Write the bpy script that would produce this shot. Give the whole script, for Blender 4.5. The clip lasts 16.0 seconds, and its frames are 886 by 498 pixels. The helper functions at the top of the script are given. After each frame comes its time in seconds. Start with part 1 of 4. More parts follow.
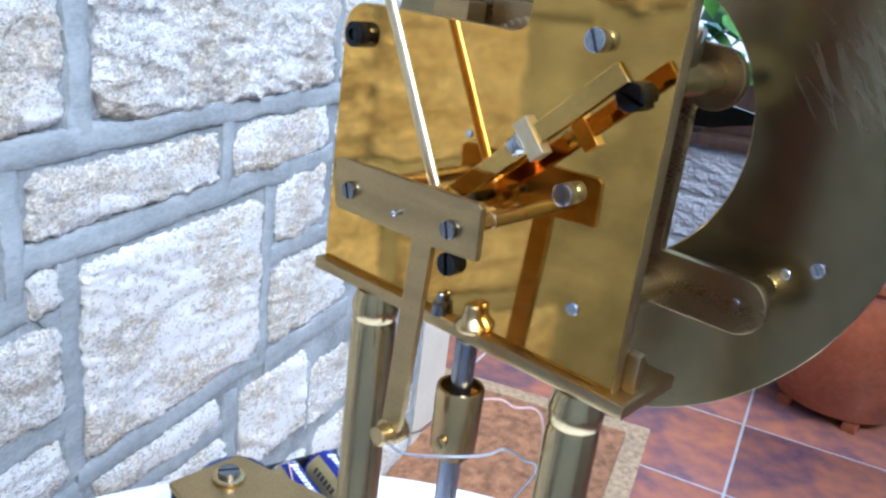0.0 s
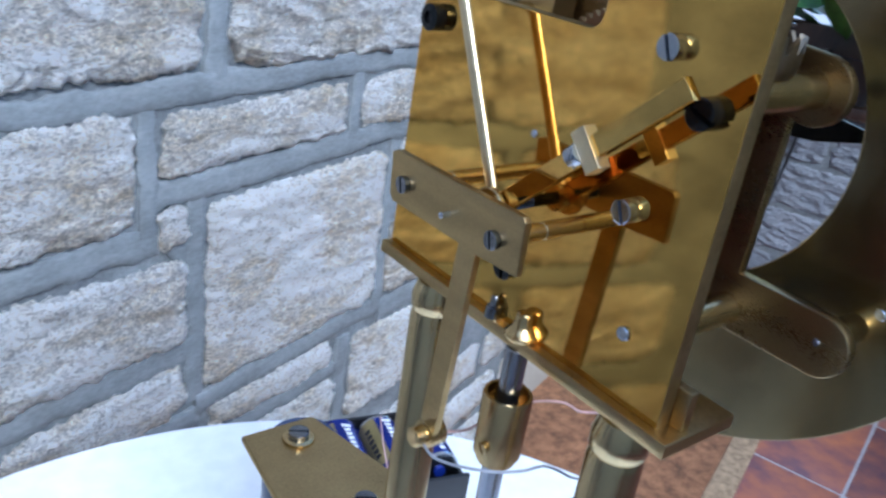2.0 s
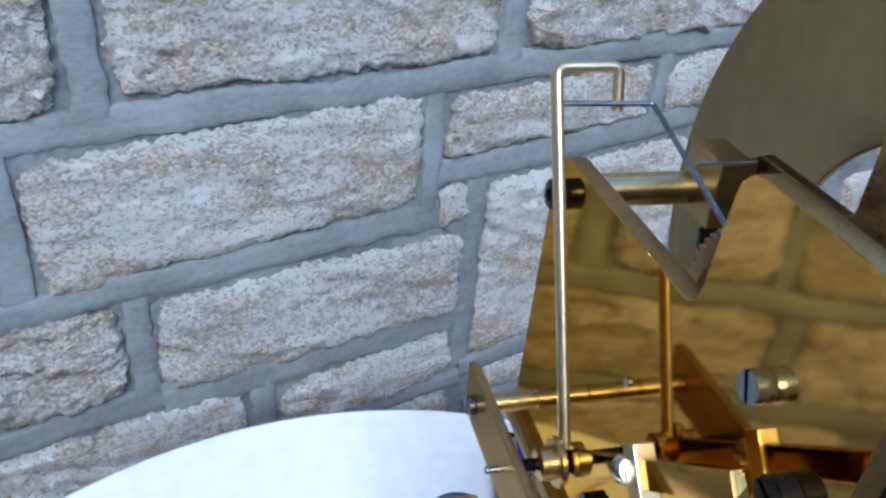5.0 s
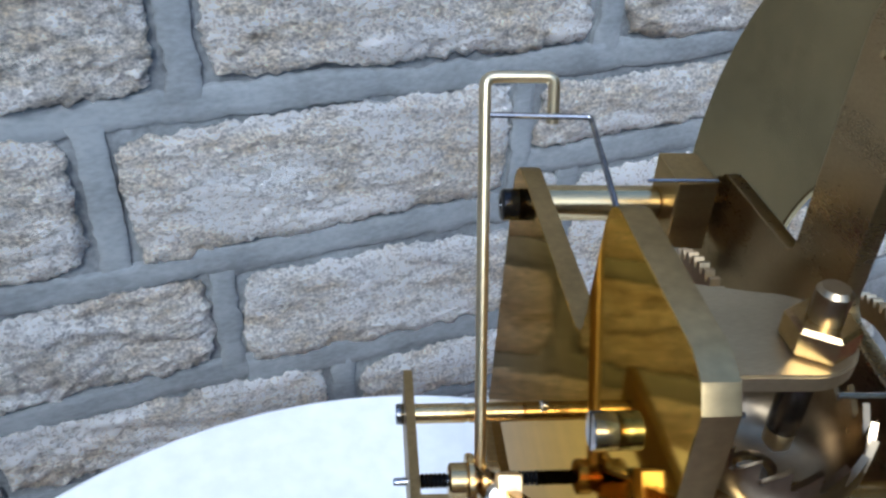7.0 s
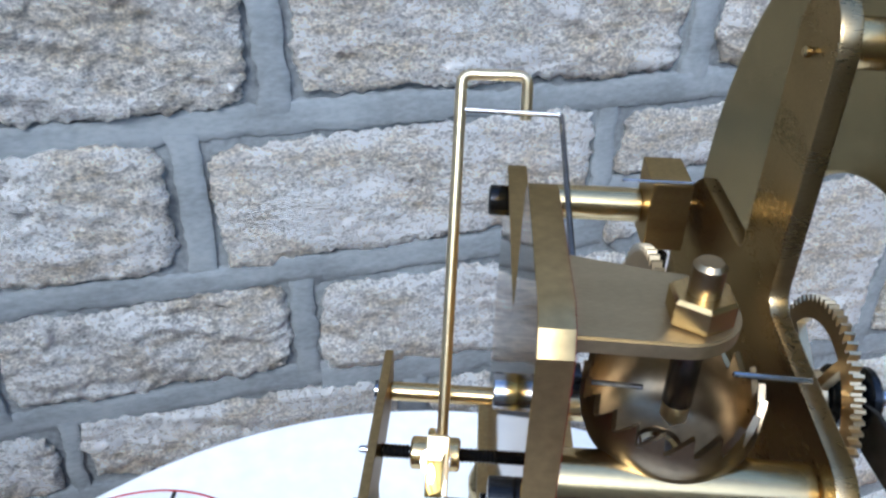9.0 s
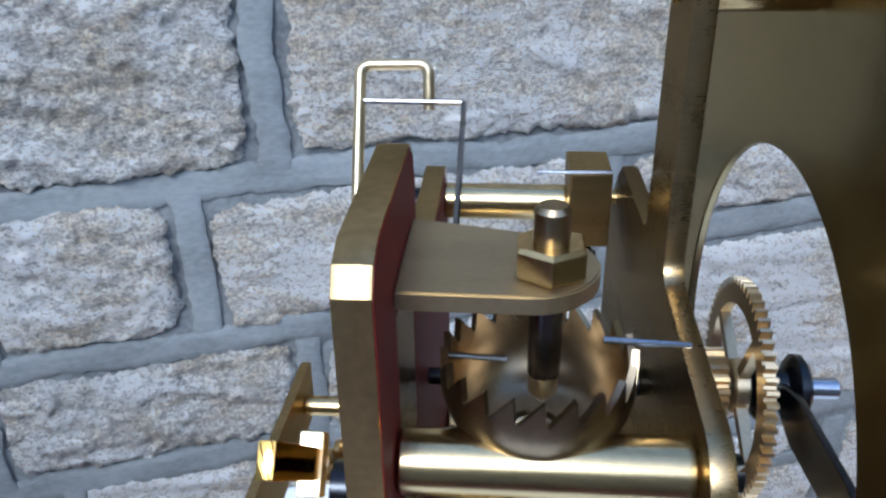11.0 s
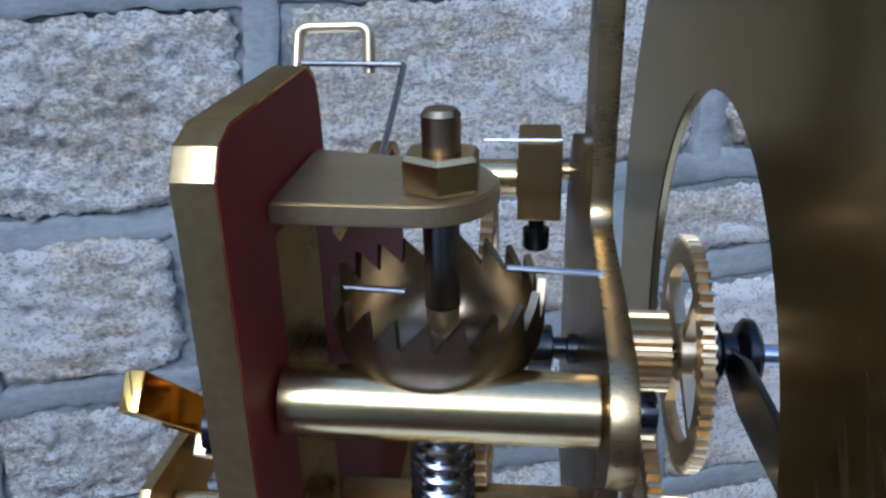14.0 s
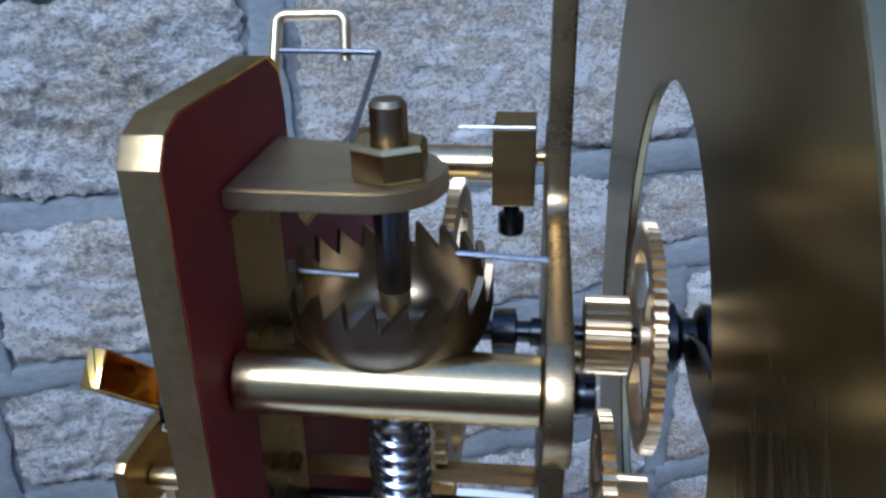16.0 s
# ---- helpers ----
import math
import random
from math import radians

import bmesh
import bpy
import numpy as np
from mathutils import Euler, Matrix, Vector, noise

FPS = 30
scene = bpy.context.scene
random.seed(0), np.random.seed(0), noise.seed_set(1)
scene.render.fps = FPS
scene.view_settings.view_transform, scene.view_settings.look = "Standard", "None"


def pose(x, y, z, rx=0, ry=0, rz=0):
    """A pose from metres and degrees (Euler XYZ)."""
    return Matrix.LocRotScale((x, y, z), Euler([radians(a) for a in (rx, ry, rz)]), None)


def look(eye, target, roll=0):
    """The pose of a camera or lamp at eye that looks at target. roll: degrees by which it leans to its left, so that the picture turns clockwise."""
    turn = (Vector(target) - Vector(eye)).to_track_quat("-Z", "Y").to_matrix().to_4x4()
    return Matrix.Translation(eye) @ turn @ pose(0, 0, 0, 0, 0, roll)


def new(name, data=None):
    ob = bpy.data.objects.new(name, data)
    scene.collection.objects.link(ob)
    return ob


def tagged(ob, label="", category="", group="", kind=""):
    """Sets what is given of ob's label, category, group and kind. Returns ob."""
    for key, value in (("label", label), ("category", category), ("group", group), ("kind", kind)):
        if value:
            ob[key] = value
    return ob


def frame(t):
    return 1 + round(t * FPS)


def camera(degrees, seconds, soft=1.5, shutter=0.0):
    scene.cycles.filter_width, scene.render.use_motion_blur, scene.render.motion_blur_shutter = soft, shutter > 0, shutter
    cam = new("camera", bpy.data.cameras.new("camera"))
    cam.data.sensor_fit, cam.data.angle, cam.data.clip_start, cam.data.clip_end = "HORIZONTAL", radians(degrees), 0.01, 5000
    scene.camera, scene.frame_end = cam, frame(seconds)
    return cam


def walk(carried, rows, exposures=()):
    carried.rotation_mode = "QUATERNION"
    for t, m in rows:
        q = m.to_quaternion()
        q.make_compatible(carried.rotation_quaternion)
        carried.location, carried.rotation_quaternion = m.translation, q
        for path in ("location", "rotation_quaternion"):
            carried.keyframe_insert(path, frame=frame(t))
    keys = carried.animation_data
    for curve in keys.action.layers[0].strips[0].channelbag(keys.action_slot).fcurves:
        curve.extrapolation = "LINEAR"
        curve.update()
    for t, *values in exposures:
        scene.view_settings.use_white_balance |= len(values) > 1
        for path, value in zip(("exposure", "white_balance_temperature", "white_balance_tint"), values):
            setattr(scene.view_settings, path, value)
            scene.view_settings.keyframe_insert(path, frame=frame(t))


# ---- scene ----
# World axes: x runs along the clock's arbors towards the dial, y away from the camera's side, z up.
# All lengths below are in millimetres and scaled by MM.
MM = 0.001
cam = camera(57.52, 16.0, soft=2.5, shutter=0.5)
# seconds, eye in metres, heading, pitch and roll in degrees
ROWS = [
    (0, -0.1517, -0.0734, 0.0877, -49.78, -19.53, 7.11),
    (0.5, -0.1508, -0.0742, 0.0870, -49.45, -21.11, 7.52),
    (1, -0.1470, -0.0741, 0.0878, -48.15, -22.21, 8.21),
    (1.5, -0.1401, -0.0760, 0.0919, -45.87, -23.21, 8.85),
    (2, -0.1305, -0.0760, 0.0975, -40.45, -24.07, 8.73),
    (2.5, -0.1172, -0.0687, 0.1081, -35.02, -25.84, 8.52),
    (3, -0.1063, -0.0667, 0.1196, -29.52, -26.73, 7.84),
    (3.5, -0.0889, -0.0618, 0.1303, -24.43, -27.93, 6.41),
    (4, -0.0739, -0.0538, 0.1331, -20.78, -29.46, 6.10),
    (4.5, -0.0708, -0.0517, 0.1402, -18.29, -30.51, 5.73),
    (7, -0.0314, -0.0530, 0.1510, -6.31, -33.15, 3.29),
    (7.5, -0.0212, -0.0545, 0.1525, -3.98, -32.42, 2.70),
    (8, -0.0136, -0.0583, 0.1545, -2.56, -31.34, 3.09),
    (8.5, -0.0101, -0.0614, 0.1519, -0.37, -31.84, 2.79),
    (9, -0.0077, -0.0662, 0.1504, 2.08, -31.50, 1.98),
    (9.5, 0.0010, -0.0649, 0.1481, 2.54, -30.84, 1.50),
    (10, 0.0091, -0.0644, 0.1444, 2.72, -30.20, 0.97),
    (10.2, 0.0118, -0.0638, 0.1424, 3.21, -29.53, 0.38),
    (12.5, 0.0203, -0.0652, 0.1226, 5.11, -23.69, -1.12),
    (13, 0.0268, -0.0630, 0.1189, 5.00, -23.60, -1.01),
    (13.5, 0.0287, -0.0632, 0.1175, 5.90, -23.31, -1.03),
    (14, 0.0302, -0.0626, 0.1184, 6.17, -23.19, -1.21),
    (14.5, 0.0326, -0.0609, 0.1174, 6.01, -23.32, -0.94),
    (15, 0.0319, -0.0633, 0.1209, 6.53, -23.24, -1.37),
    (15.5, 0.0342, -0.0635, 0.1225, 6.77, -23.31, -1.60),
    (16, 0.0373, -0.0646, 0.1198, 7.06, -24.38, -1.12),
]


def aim(x, y, z, heading, pitch, roll):
    h, p = radians(heading), radians(pitch)
    return look((x, y, z), (x - math.sin(h) * math.cos(p), y + math.cos(h) * math.cos(p), z + math.sin(p)), roll)


walk(cam, [(row[0], aim(*row[1:])) for row in ROWS],
     exposures=[(0.0, 1.18, 5300, 5), (1.5, 0.62, 5100, 5), (2.5, 0.4, 5150, 4), (4.5, 0.26, 5250, 4), (7.0, 0.22, 5450, 4), (8.2, 0.48, 5500, 4), (10.0, 0.36, 5450, 4), (12.5, 0.19, 5250, 6), (16.0, 0.0, 4850, 6)])

# ---- light ----
world = bpy.data.worlds.new("sky")
scene.world = world
world.use_nodes = True
wn = world.node_tree.nodes
sky = wn.new("ShaderNodeTexSky")
sky.sky_type, sky.sun_disc, sky.sun_elevation, sky.sun_rotation = "NISHITA", False, radians(41), radians(193)
sky.dust_density, sky.air_density = 1.5, 1.0
wn["Background"].inputs[1].default_value = 0.3
world.node_tree.links.new(sky.outputs[0], wn["Background"].inputs[0])
sun = new("sun", bpy.data.lights.new("sun", "SUN"))
sun.data.energy, sun.data.angle, sun.data.color = 2.4, radians(20), (1.0, 0.97, 0.93)
sun.matrix_world = look((-0.7, -3.0, 2.7), (0, 0, 0))


# ---- materials ----
def material(name, color, rough=0.5, metal=0.0, scale=40.0, vary=0.15, bump=0.0, fine=400.0, stretch=(1, 1, 1), rough_vary=0.08, dark=None, island=0.0, edge=1.0):
    m = bpy.data.materials.new(name)
    m.use_nodes = True
    n, l = m.node_tree.nodes, m.node_tree.links
    b = n["Principled BSDF"]
    b.inputs["Metallic"].default_value = metal
    if metal:
        b.inputs["Specular Tint"].default_value = (edge, edge * 0.94, edge * 0.82, 1)
    co = n.new("ShaderNodeTexCoord")
    mp = n.new("ShaderNodeMapping")
    mp.inputs["Scale"].default_value = stretch
    l.new(co.outputs["Object"], mp.inputs[0])
    big = n.new("ShaderNodeTexNoise")
    big.inputs["Scale"].default_value, big.inputs["Detail"].default_value = scale, 5
    small = n.new("ShaderNodeTexNoise")
    small.inputs["Scale"].default_value, small.inputs["Detail"].default_value = fine, 4
    l.new(mp.outputs[0], big.inputs[0])
    l.new(mp.outputs[0], small.inputs[0])
    mix = n.new("ShaderNodeMix")
    mix.data_type = "FLOAT"
    mix.inputs[0].default_value = 0.4
    l.new(big.outputs[0], mix.inputs[2])
    l.new(small.outputs[0], mix.inputs[3])
    ramp = n.new("ShaderNodeValToRGB")
    d = dark or [c * (1 - vary * 2) for c in color]
    u = [min(1, c * (1 + vary)) for c in color]
    ramp.color_ramp.elements[0].position, ramp.color_ramp.elements[0].color = 0.36, (*d, 1)
    ramp.color_ramp.elements[1].position, ramp.color_ramp.elements[1].color = 0.64, (*u, 1)
    l.new(mix.outputs[0], ramp.inputs[0])
    last = ramp.outputs[0]
    if island:
        info = n.new("ShaderNodeObjectInfo")
        hsv = n.new("ShaderNodeHueSaturation")
        rng = n.new("ShaderNodeMapRange")
        rng.inputs[3].default_value, rng.inputs[4].default_value = 1 - island, 1 + island
        l.new(info.outputs["Random"], rng.inputs[0])
        l.new(rng.outputs[0], hsv.inputs["Value"])
        l.new(last, hsv.inputs["Color"])
        last = hsv.outputs[0]
    l.new(last, b.inputs["Base Color"])
    rr = n.new("ShaderNodeMapRange")
    rr.inputs[3].default_value, rr.inputs[4].default_value = max(0.02, rough - rough_vary), rough + rough_vary
    l.new(mix.outputs[0], rr.inputs[0])
    l.new(rr.outputs[0], b.inputs["Roughness"])
    if bump:
        bp = n.new("ShaderNodeBump")
        bp.inputs["Strength"].default_value, bp.inputs["Distance"].default_value = 1.0, bump
        l.new(mix.outputs[0], bp.inputs["Height"])
        l.new(bp.outputs[0], b.inputs["Normal"])
    return m


BRASS = material("brass", (0.52, 0.385, 0.19), 0.3, 1.0, 30, 0.12, 0.000006, 900, (1, 1, 6), 0.07, edge=0.45)
FILED = material("filed brass edge", (0.46, 0.34, 0.17), 0.36, 1.0, 60, 0.12, 0.000006, 700, (1, 1, 1), 0.06, edge=0.4)
POLISHED = material("polished brass plate", (0.78, 0.46, 0.108), 0.055, 1.0, 18, 0.08, 0.000001, 700, (1, 1, 8), 0.03, edge=0.42)
TURNED = material("turned brass", (0.62, 0.46, 0.23), 0.25, 1.0, 60, 0.08, 0.00002, 1500, (1, 1, 1), 0.05, edge=0.6)
DIAL = material("scratched dull brass", (0.34, 0.28, 0.155), 0.25, 1.0, 14, 0.10, 0, 200, (1, 1, 1), 0.03, edge=0.62)
TARNISHED = material("tarnished brass", (0.42, 0.33, 0.21), 0.3, 1.0, 60, 0.12, 0.00001, 500, edge=0.5)
CUP = material("lacquered brass cup", (0.36, 0.285, 0.19), 0.29, 1.0, 45, 0.14, 0.000004, 500, rough_vary=0.05, edge=0.6)
LACQUERED = material("lacquered brass rod", (0.62, 0.49, 0.27), 0.21, 1.0, 50, 0.06, 0.000004, 1200, rough_vary=0.04, edge=0.7)
SATIN = material("satin brass sheet", (0.50, 0.41, 0.265), 0.44, 1.0, 35, 0.08, 0.000008, 900, (1, 5, 1), 0.06, edge=0.7)
GEAR = material("pale brass gear", (0.60, 0.475, 0.30), 0.3, 1.0, 60, 0.08, 0.00001, 1500, rough_vary=0.05, edge=0.6)
LEVER = material("lever brass", (0.76, 0.47, 0.13), 0.07, 1.0, 40, 0.08, 0.000002, 800, rough_vary=0.03, edge=0.42)


def scratch(m, angles, tone, spot=None):
    """Fine pale scuffs in two directions over a metal."""
    n, l = m.node_tree.nodes, m.node_tree.links
    b = n["Principled BSDF"]
    src = b.inputs["Base Color"].links[0].from_socket
    rough = b.inputs["Roughness"].links[0].from_socket
    co = n.new("ShaderNodeTexCoord")
    for a in angles:
        mp = n.new("ShaderNodeMapping")
        mp.vector_type = "TEXTURE"
        mp.inputs["Rotation"].default_value = (radians(a), 0, 0)
        mp.inputs["Scale"].default_value = (1, 1, 28)
        l.new(co.outputs["Object"], mp.inputs[0])
        t = n.new("ShaderNodeTexNoise")
        t.inputs["Scale"].default_value, t.inputs["Detail"].default_value = 900, 3
        l.new(mp.outputs[0], t.inputs[0])
        patch = n.new("ShaderNodeTexNoise")
        patch.inputs["Scale"].default_value = 26 + a * 0.1
        l.new(co.outputs["Object"], patch.inputs[0])
        add = n.new("ShaderNodeMath")
        add.operation = "MULTIPLY"
        l.new(t.outputs[0], add.inputs[0])
        l.new(patch.outputs[0], add.inputs[1])
        if spot:  # the worn place, with its radius
            far = n.new("ShaderNodeVectorMath")
            far.operation = "DISTANCE"
            far.inputs[1].default_value = spot[:3]
            l.new(co.outputs["Object"], far.inputs[0])
            near = n.new("ShaderNodeMapRange")
            near.inputs[1].default_value, near.inputs[2].default_value = 0.004, spot[3]
            near.inputs[3].default_value, near.inputs[4].default_value = 0.86, 0.40
            l.new(far.outputs["Value"], near.inputs[0])
            l.new(near.outputs[0], add.inputs[1])
        mask = n.new("ShaderNodeMapRange")
        mask.inputs[1].default_value, mask.inputs[2].default_value, mask.inputs[4].default_value = 0.40, 0.56, 0.2
        l.new(add.outputs[0], mask.inputs[0])
        mix = n.new("ShaderNodeMix")
        mix.data_type = "RGBA"
        mix.inputs[7].default_value = (*tone, 1)
        l.new(mask.outputs[0], mix.inputs[0])
        l.new(src, mix.inputs[6])
        src = mix.outputs[2]
        up = n.new("ShaderNodeMath")
        up.operation = "MULTIPLY_ADD"
        up.inputs[1].default_value = 0.15
        l.new(mask.outputs[0], up.inputs[0])
        l.new(rough, up.inputs[2])
        rough = up.outputs[0]
    l.new(src, b.inputs["Base Color"])
    l.new(rough, b.inputs["Roughness"])


scratch(DIAL, (-38, -50, -27), (0.62, 0.57, 0.45), (0.056, -0.020, 0.076, 0.040))
scratch(POLISHED, (85, 97), (0.60, 0.44, 0.20))
WIRE = material("pale brass wire", (0.80, 0.66, 0.42), 0.34, 1.0, 60, 0.05, 0, 900)
OLD = material("darkened brass plate", (0.40, 0.30, 0.165), 0.28, 1.0, 26, 0.08, 0, 800, (1, 1, 4), 0.06, edge=0.35)
DARKSTEEL = material("dark steel", (0.24, 0.25, 0.28), 0.2, 1.0, 80, 0.12, 0, 900)
STEEL = material("steel", (0.52, 0.55, 0.62), 0.22, 1.0, 80, 0.1, 0, 900)
SHAFT = material("ground steel", (0.36, 0.38, 0.44), 0.24, 1.0, 80, 0.1, 0, 900)
BLUED = material("blued steel", (0.035, 0.038, 0.045), 0.24, 0.9, 80, 0.2, 0, 900)
BLACK = material("black plastic", (0.012, 0.012, 0.014), 0.35, 0, 60, 0.2, 0.00005, 800)
RED = material("dark red facing", (0.16, 0.010, 0.008), 0.6, 0, 60, 0.15, 0, 900)
RED.node_tree.nodes["Principled BSDF"].inputs["Specular IOR Level"].default_value = 0.25
MARBLE = material("white marble", (0.93, 0.93, 0.93), 0.22, 0, 5, 0.03, 0, 60, dark=(0.82, 0.83, 0.85))
MORTAR = material("rough grey mortar", (0.235, 0.25, 0.26), 0.9, 0, 14, 0.10, 0.0030, 170, dark=(0.11, 0.117, 0.125))
POINTING = material("smooth grey pointing", (0.245, 0.262, 0.275), 0.85, 0, 12, 0.06, 0.0012, 130, (1, 1, 2.2), dark=(0.155, 0.167, 0.175))


def stone_material(name, pale, tan, brown, island):
    """Rock-faced sandstone: strata streaks, tan and brown patches, coarse grit and deep relief."""
    m = bpy.data.materials.new(name)
    m.use_nodes = True
    n, l = m.node_tree.nodes, m.node_tree.links
    b = n["Principled BSDF"]
    co = n.new("ShaderNodeTexCoord")
    info = n.new("ShaderNodeObjectInfo")
    shift = n.new("ShaderNodeVectorMath")
    shift.operation = "MULTIPLY_ADD"
    shift.inputs[1].default_value = (1, 1, 1)
    l.new(co.outputs["Object"], shift.inputs[0])
    l.new(info.outputs["Random"], shift.inputs[2])

    def grain(scale, stretch, detail, rough):
        mp = n.new("ShaderNodeMapping")
        mp.inputs["Scale"].default_value = stretch
        l.new(shift.outputs[0], mp.inputs[0])
        t = n.new("ShaderNodeTexNoise")
        t.inputs["Scale"].default_value, t.inputs["Detail"].default_value, t.inputs["Roughness"].default_value = scale, detail, rough
        l.new(mp.outputs[0], t.inputs[0])
        return t.outputs[0]

    def ramp(src, p0, c0, p1, c1):
        r = n.new("ShaderNodeValToRGB")
        r.color_ramp.elements[0].position, r.color_ramp.elements[0].color = p0, (*c0, 1)
        r.color_ramp.elements[1].position, r.color_ramp.elements[1].color = p1, (*c1, 1)
        l.new(src, r.inputs[0])
        return r.outputs[0]

    def blend(f, a, c, mode="MIX"):
        x = n.new("ShaderNodeMix")
        x.data_type, x.blend_type = "RGBA", mode
        if isinstance(f, float):
            x.inputs[0].default_value = f
        else:
            l.new(f, x.inputs[0])
        l.new(a, x.inputs[6])
        l.new(c, x.inputs[7])
        return x.outputs[2]

    patch = grain(9, (1, 1, 1.7), 4, 0.55)
    strata = grain(30, (0.5, 0.5, 2.4), 8, 0.7)
    grit = grain(125, (0.75, 0.75, 1.6), 6, 0.72)
    lumps = grain(48, (0.7, 0.7, 1.7), 7, 0.7)
    fine = grain(300, (0.9, 0.9, 1.35), 5, 0.75)
    base = blend(ramp(patch, 0.43, (0, 0, 0), 0.58, (1, 1, 1)), ramp(lumps, 0.3, pale, 0.7, [c * 1.12 for c in pale]), ramp(lumps, 0.3, tan, 0.7, pale))
    stain = ramp(strata, 0.55, (0, 0, 0), 0.74, (0.75, 0.75, 0.75))
    base = blend(stain, base, ramp(grit, 0.3, brown, 0.7, tan))
    base = blend(0.85, base, ramp(grit, 0.32, (0.56, 0.56, 0.57), 0.68, (1.44, 1.44, 1.44)), "MULTIPLY")
    base = blend(0.9, base, ramp(fine, 0.36, (0.42, 0.42, 0.43), 0.64, (1.62, 1.62, 1.63)), "MULTIPLY")
    hsv = n.new("ShaderNodeHueSaturation")
    rng = n.new("ShaderNodeMapRange")
    rng.inputs[3].default_value, rng.inputs[4].default_value = 1 - island, 1 + island
    l.new(info.outputs["Random"], rng.inputs[0])
    l.new(rng.outputs[0], hsv.inputs["Value"])
    l.new(base, hsv.inputs["Color"])
    l.new(hsv.outputs[0], b.inputs["Base Color"])
    b.inputs["Roughness"].default_value = 0.95
    normal = None
    for src, dist in ((lumps, 0.0130), (grit, 0.0115), (fine, 0.0080)):
        bp = n.new("ShaderNodeBump")
        bp.inputs["Strength"].default_value, bp.inputs["Distance"].default_value = 1.0, dist
        l.new(src, bp.inputs["Height"])
        if normal:
            l.new(normal, bp.inputs["Normal"])
        normal = bp.outputs[0]
    l.new(normal, b.inputs["Normal"])
    return m


STONE = stone_material("buff sandstone", (0.90, 0.88, 0.845), (0.66, 0.55, 0.39), (0.36, 0.29, 0.20), 0.07)
# block grey darkened so the shade on the low wall is in its colour
SHADE_STONE = material("shaded grey block stone", (0.24, 0.25, 0.28), 0.9, 0, 6, 0.12, 0.002, 90, island=0.08)
TILE = material("mottled terracotta tile", (0.36, 0.135, 0.07), 0.24, 0, 3.4, 0.22, 0.0006, 16, dark=(0.11, 0.07, 0.105), island=0.18)
GROUT = material("pale grout", (0.42, 0.40, 0.40), 0.9, 0, 30, 0.1, 0.0005, 300)
COIR = material("coir", (0.30, 0.14, 0.065), 0.95, 0, 40, 0.3, 0.004, 350)
COIR_EDGE = material("pale coir edge", (0.42, 0.29, 0.17), 0.95, 0, 60, 0.25, 0.003, 350)
GLAZED = material("glazed terracotta", (0.30, 0.085, 0.035), 0.25, 0, 8, 0.12, 0.0003, 60)
WOOD = material("dark stained wood", (0.045, 0.022, 0.014), 0.4, 0, 8, 0.3, 0.0003, 120, (1, 8, 1))
PAINT = material("white painted frame", (0.78, 0.79, 0.80), 0.4, 0, 6, 0.03, 0.0001, 200)
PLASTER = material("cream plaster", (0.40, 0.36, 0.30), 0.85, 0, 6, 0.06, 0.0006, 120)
# paler than PLASTER, so the unseen west wall brightens the dial ring's reflection
REFLECTOR_PLASTER = material("pale reflector plaster", (0.68, 0.67, 0.60), 0.85, 0, 6, 0.05, 0.0006, 120)
LEAF = material("green leaf", (0.07, 0.19, 0.03), 0.4, 0, 30, 0.25, 0.0003, 200)
CELL_BLUE = material("blue foil label", (0.012, 0.025, 0.21), 0.22, 0.3, 50, 0.1, 0, 500)
CELL_GOLD = material("dull gold foil label", (0.36, 0.29, 0.13), 0.3, 0.6, 50, 0.1, 0, 500)
WHITE = material("white print", (0.8, 0.8, 0.82), 0.4, 0, 60, 0.03)
PINK_WIRE = material("pink insulation", (0.68, 0.42, 0.38), 0.45, 0, 90, 0.1)
GREY_WIRE = material("grey insulation", (0.30, 0.31, 0.36), 0.45, 0, 90, 0.1)
RED_WIRE = material("red insulation", (0.45, 0.04, 0.05), 0.45, 0, 90, 0.1)
CREAM = material("cream nylon", (0.66, 0.57, 0.40), 0.5, 0, 40, 0.08)
NAVY = material("navy enamel", (0.05, 0.07, 0.14), 0.3, 0, 40, 0.1)
SOCKET = material("white plastic", (0.75, 0.75, 0.76), 0.3, 0, 40, 0.03)


# ---- mesh helpers ----
def part(name, bm, mat, parent=None, label="", smooth=True, angle=40, keep_plane=False):
    """Link a bmesh, in millimetres of the world, as one mesh object under a thing or a part."""
    bmesh.ops.recalc_face_normals(bm, faces=bm.faces)
    me = bpy.data.meshes.new(name)
    bm.to_mesh(me)
    bm.free()
    me.transform(Matrix.Scale(MM, 4))
    me.materials.append(mat)
    if smooth:
        me.polygons.foreach_set("use_smooth", [True] * len(me.polygons))
        me.set_sharp_from_angle(angle=radians(angle))
        big = max(f.area for f in me.polygons)
        for f in me.polygons:  # plane faces of plates and blocks stay plane
            if len(f.vertices) > 6 or (keep_plane == 'x' and abs(f.normal.x) > 0.9995) or (len(me.polygons) < 120 and len(f.vertices) == 4 and f.area > 0.15 * big and keep_plane):
                f.use_smooth = False
    ob = new(name, me)
    if parent:
        base = Vector((0, 0, 0))
        p = parent
        while p:
            base += p.location
            p = p.parent
        ob.parent, ob.location = parent, -base
    if label:
        ob["label"] = label
    return ob


def thing(name, at, label, category, group="", kind=""):
    ob = new(name)
    ob.empty_display_size = 0.02
    ob.location = Vector(at) * MM
    return tagged(ob, label, category, group, kind)


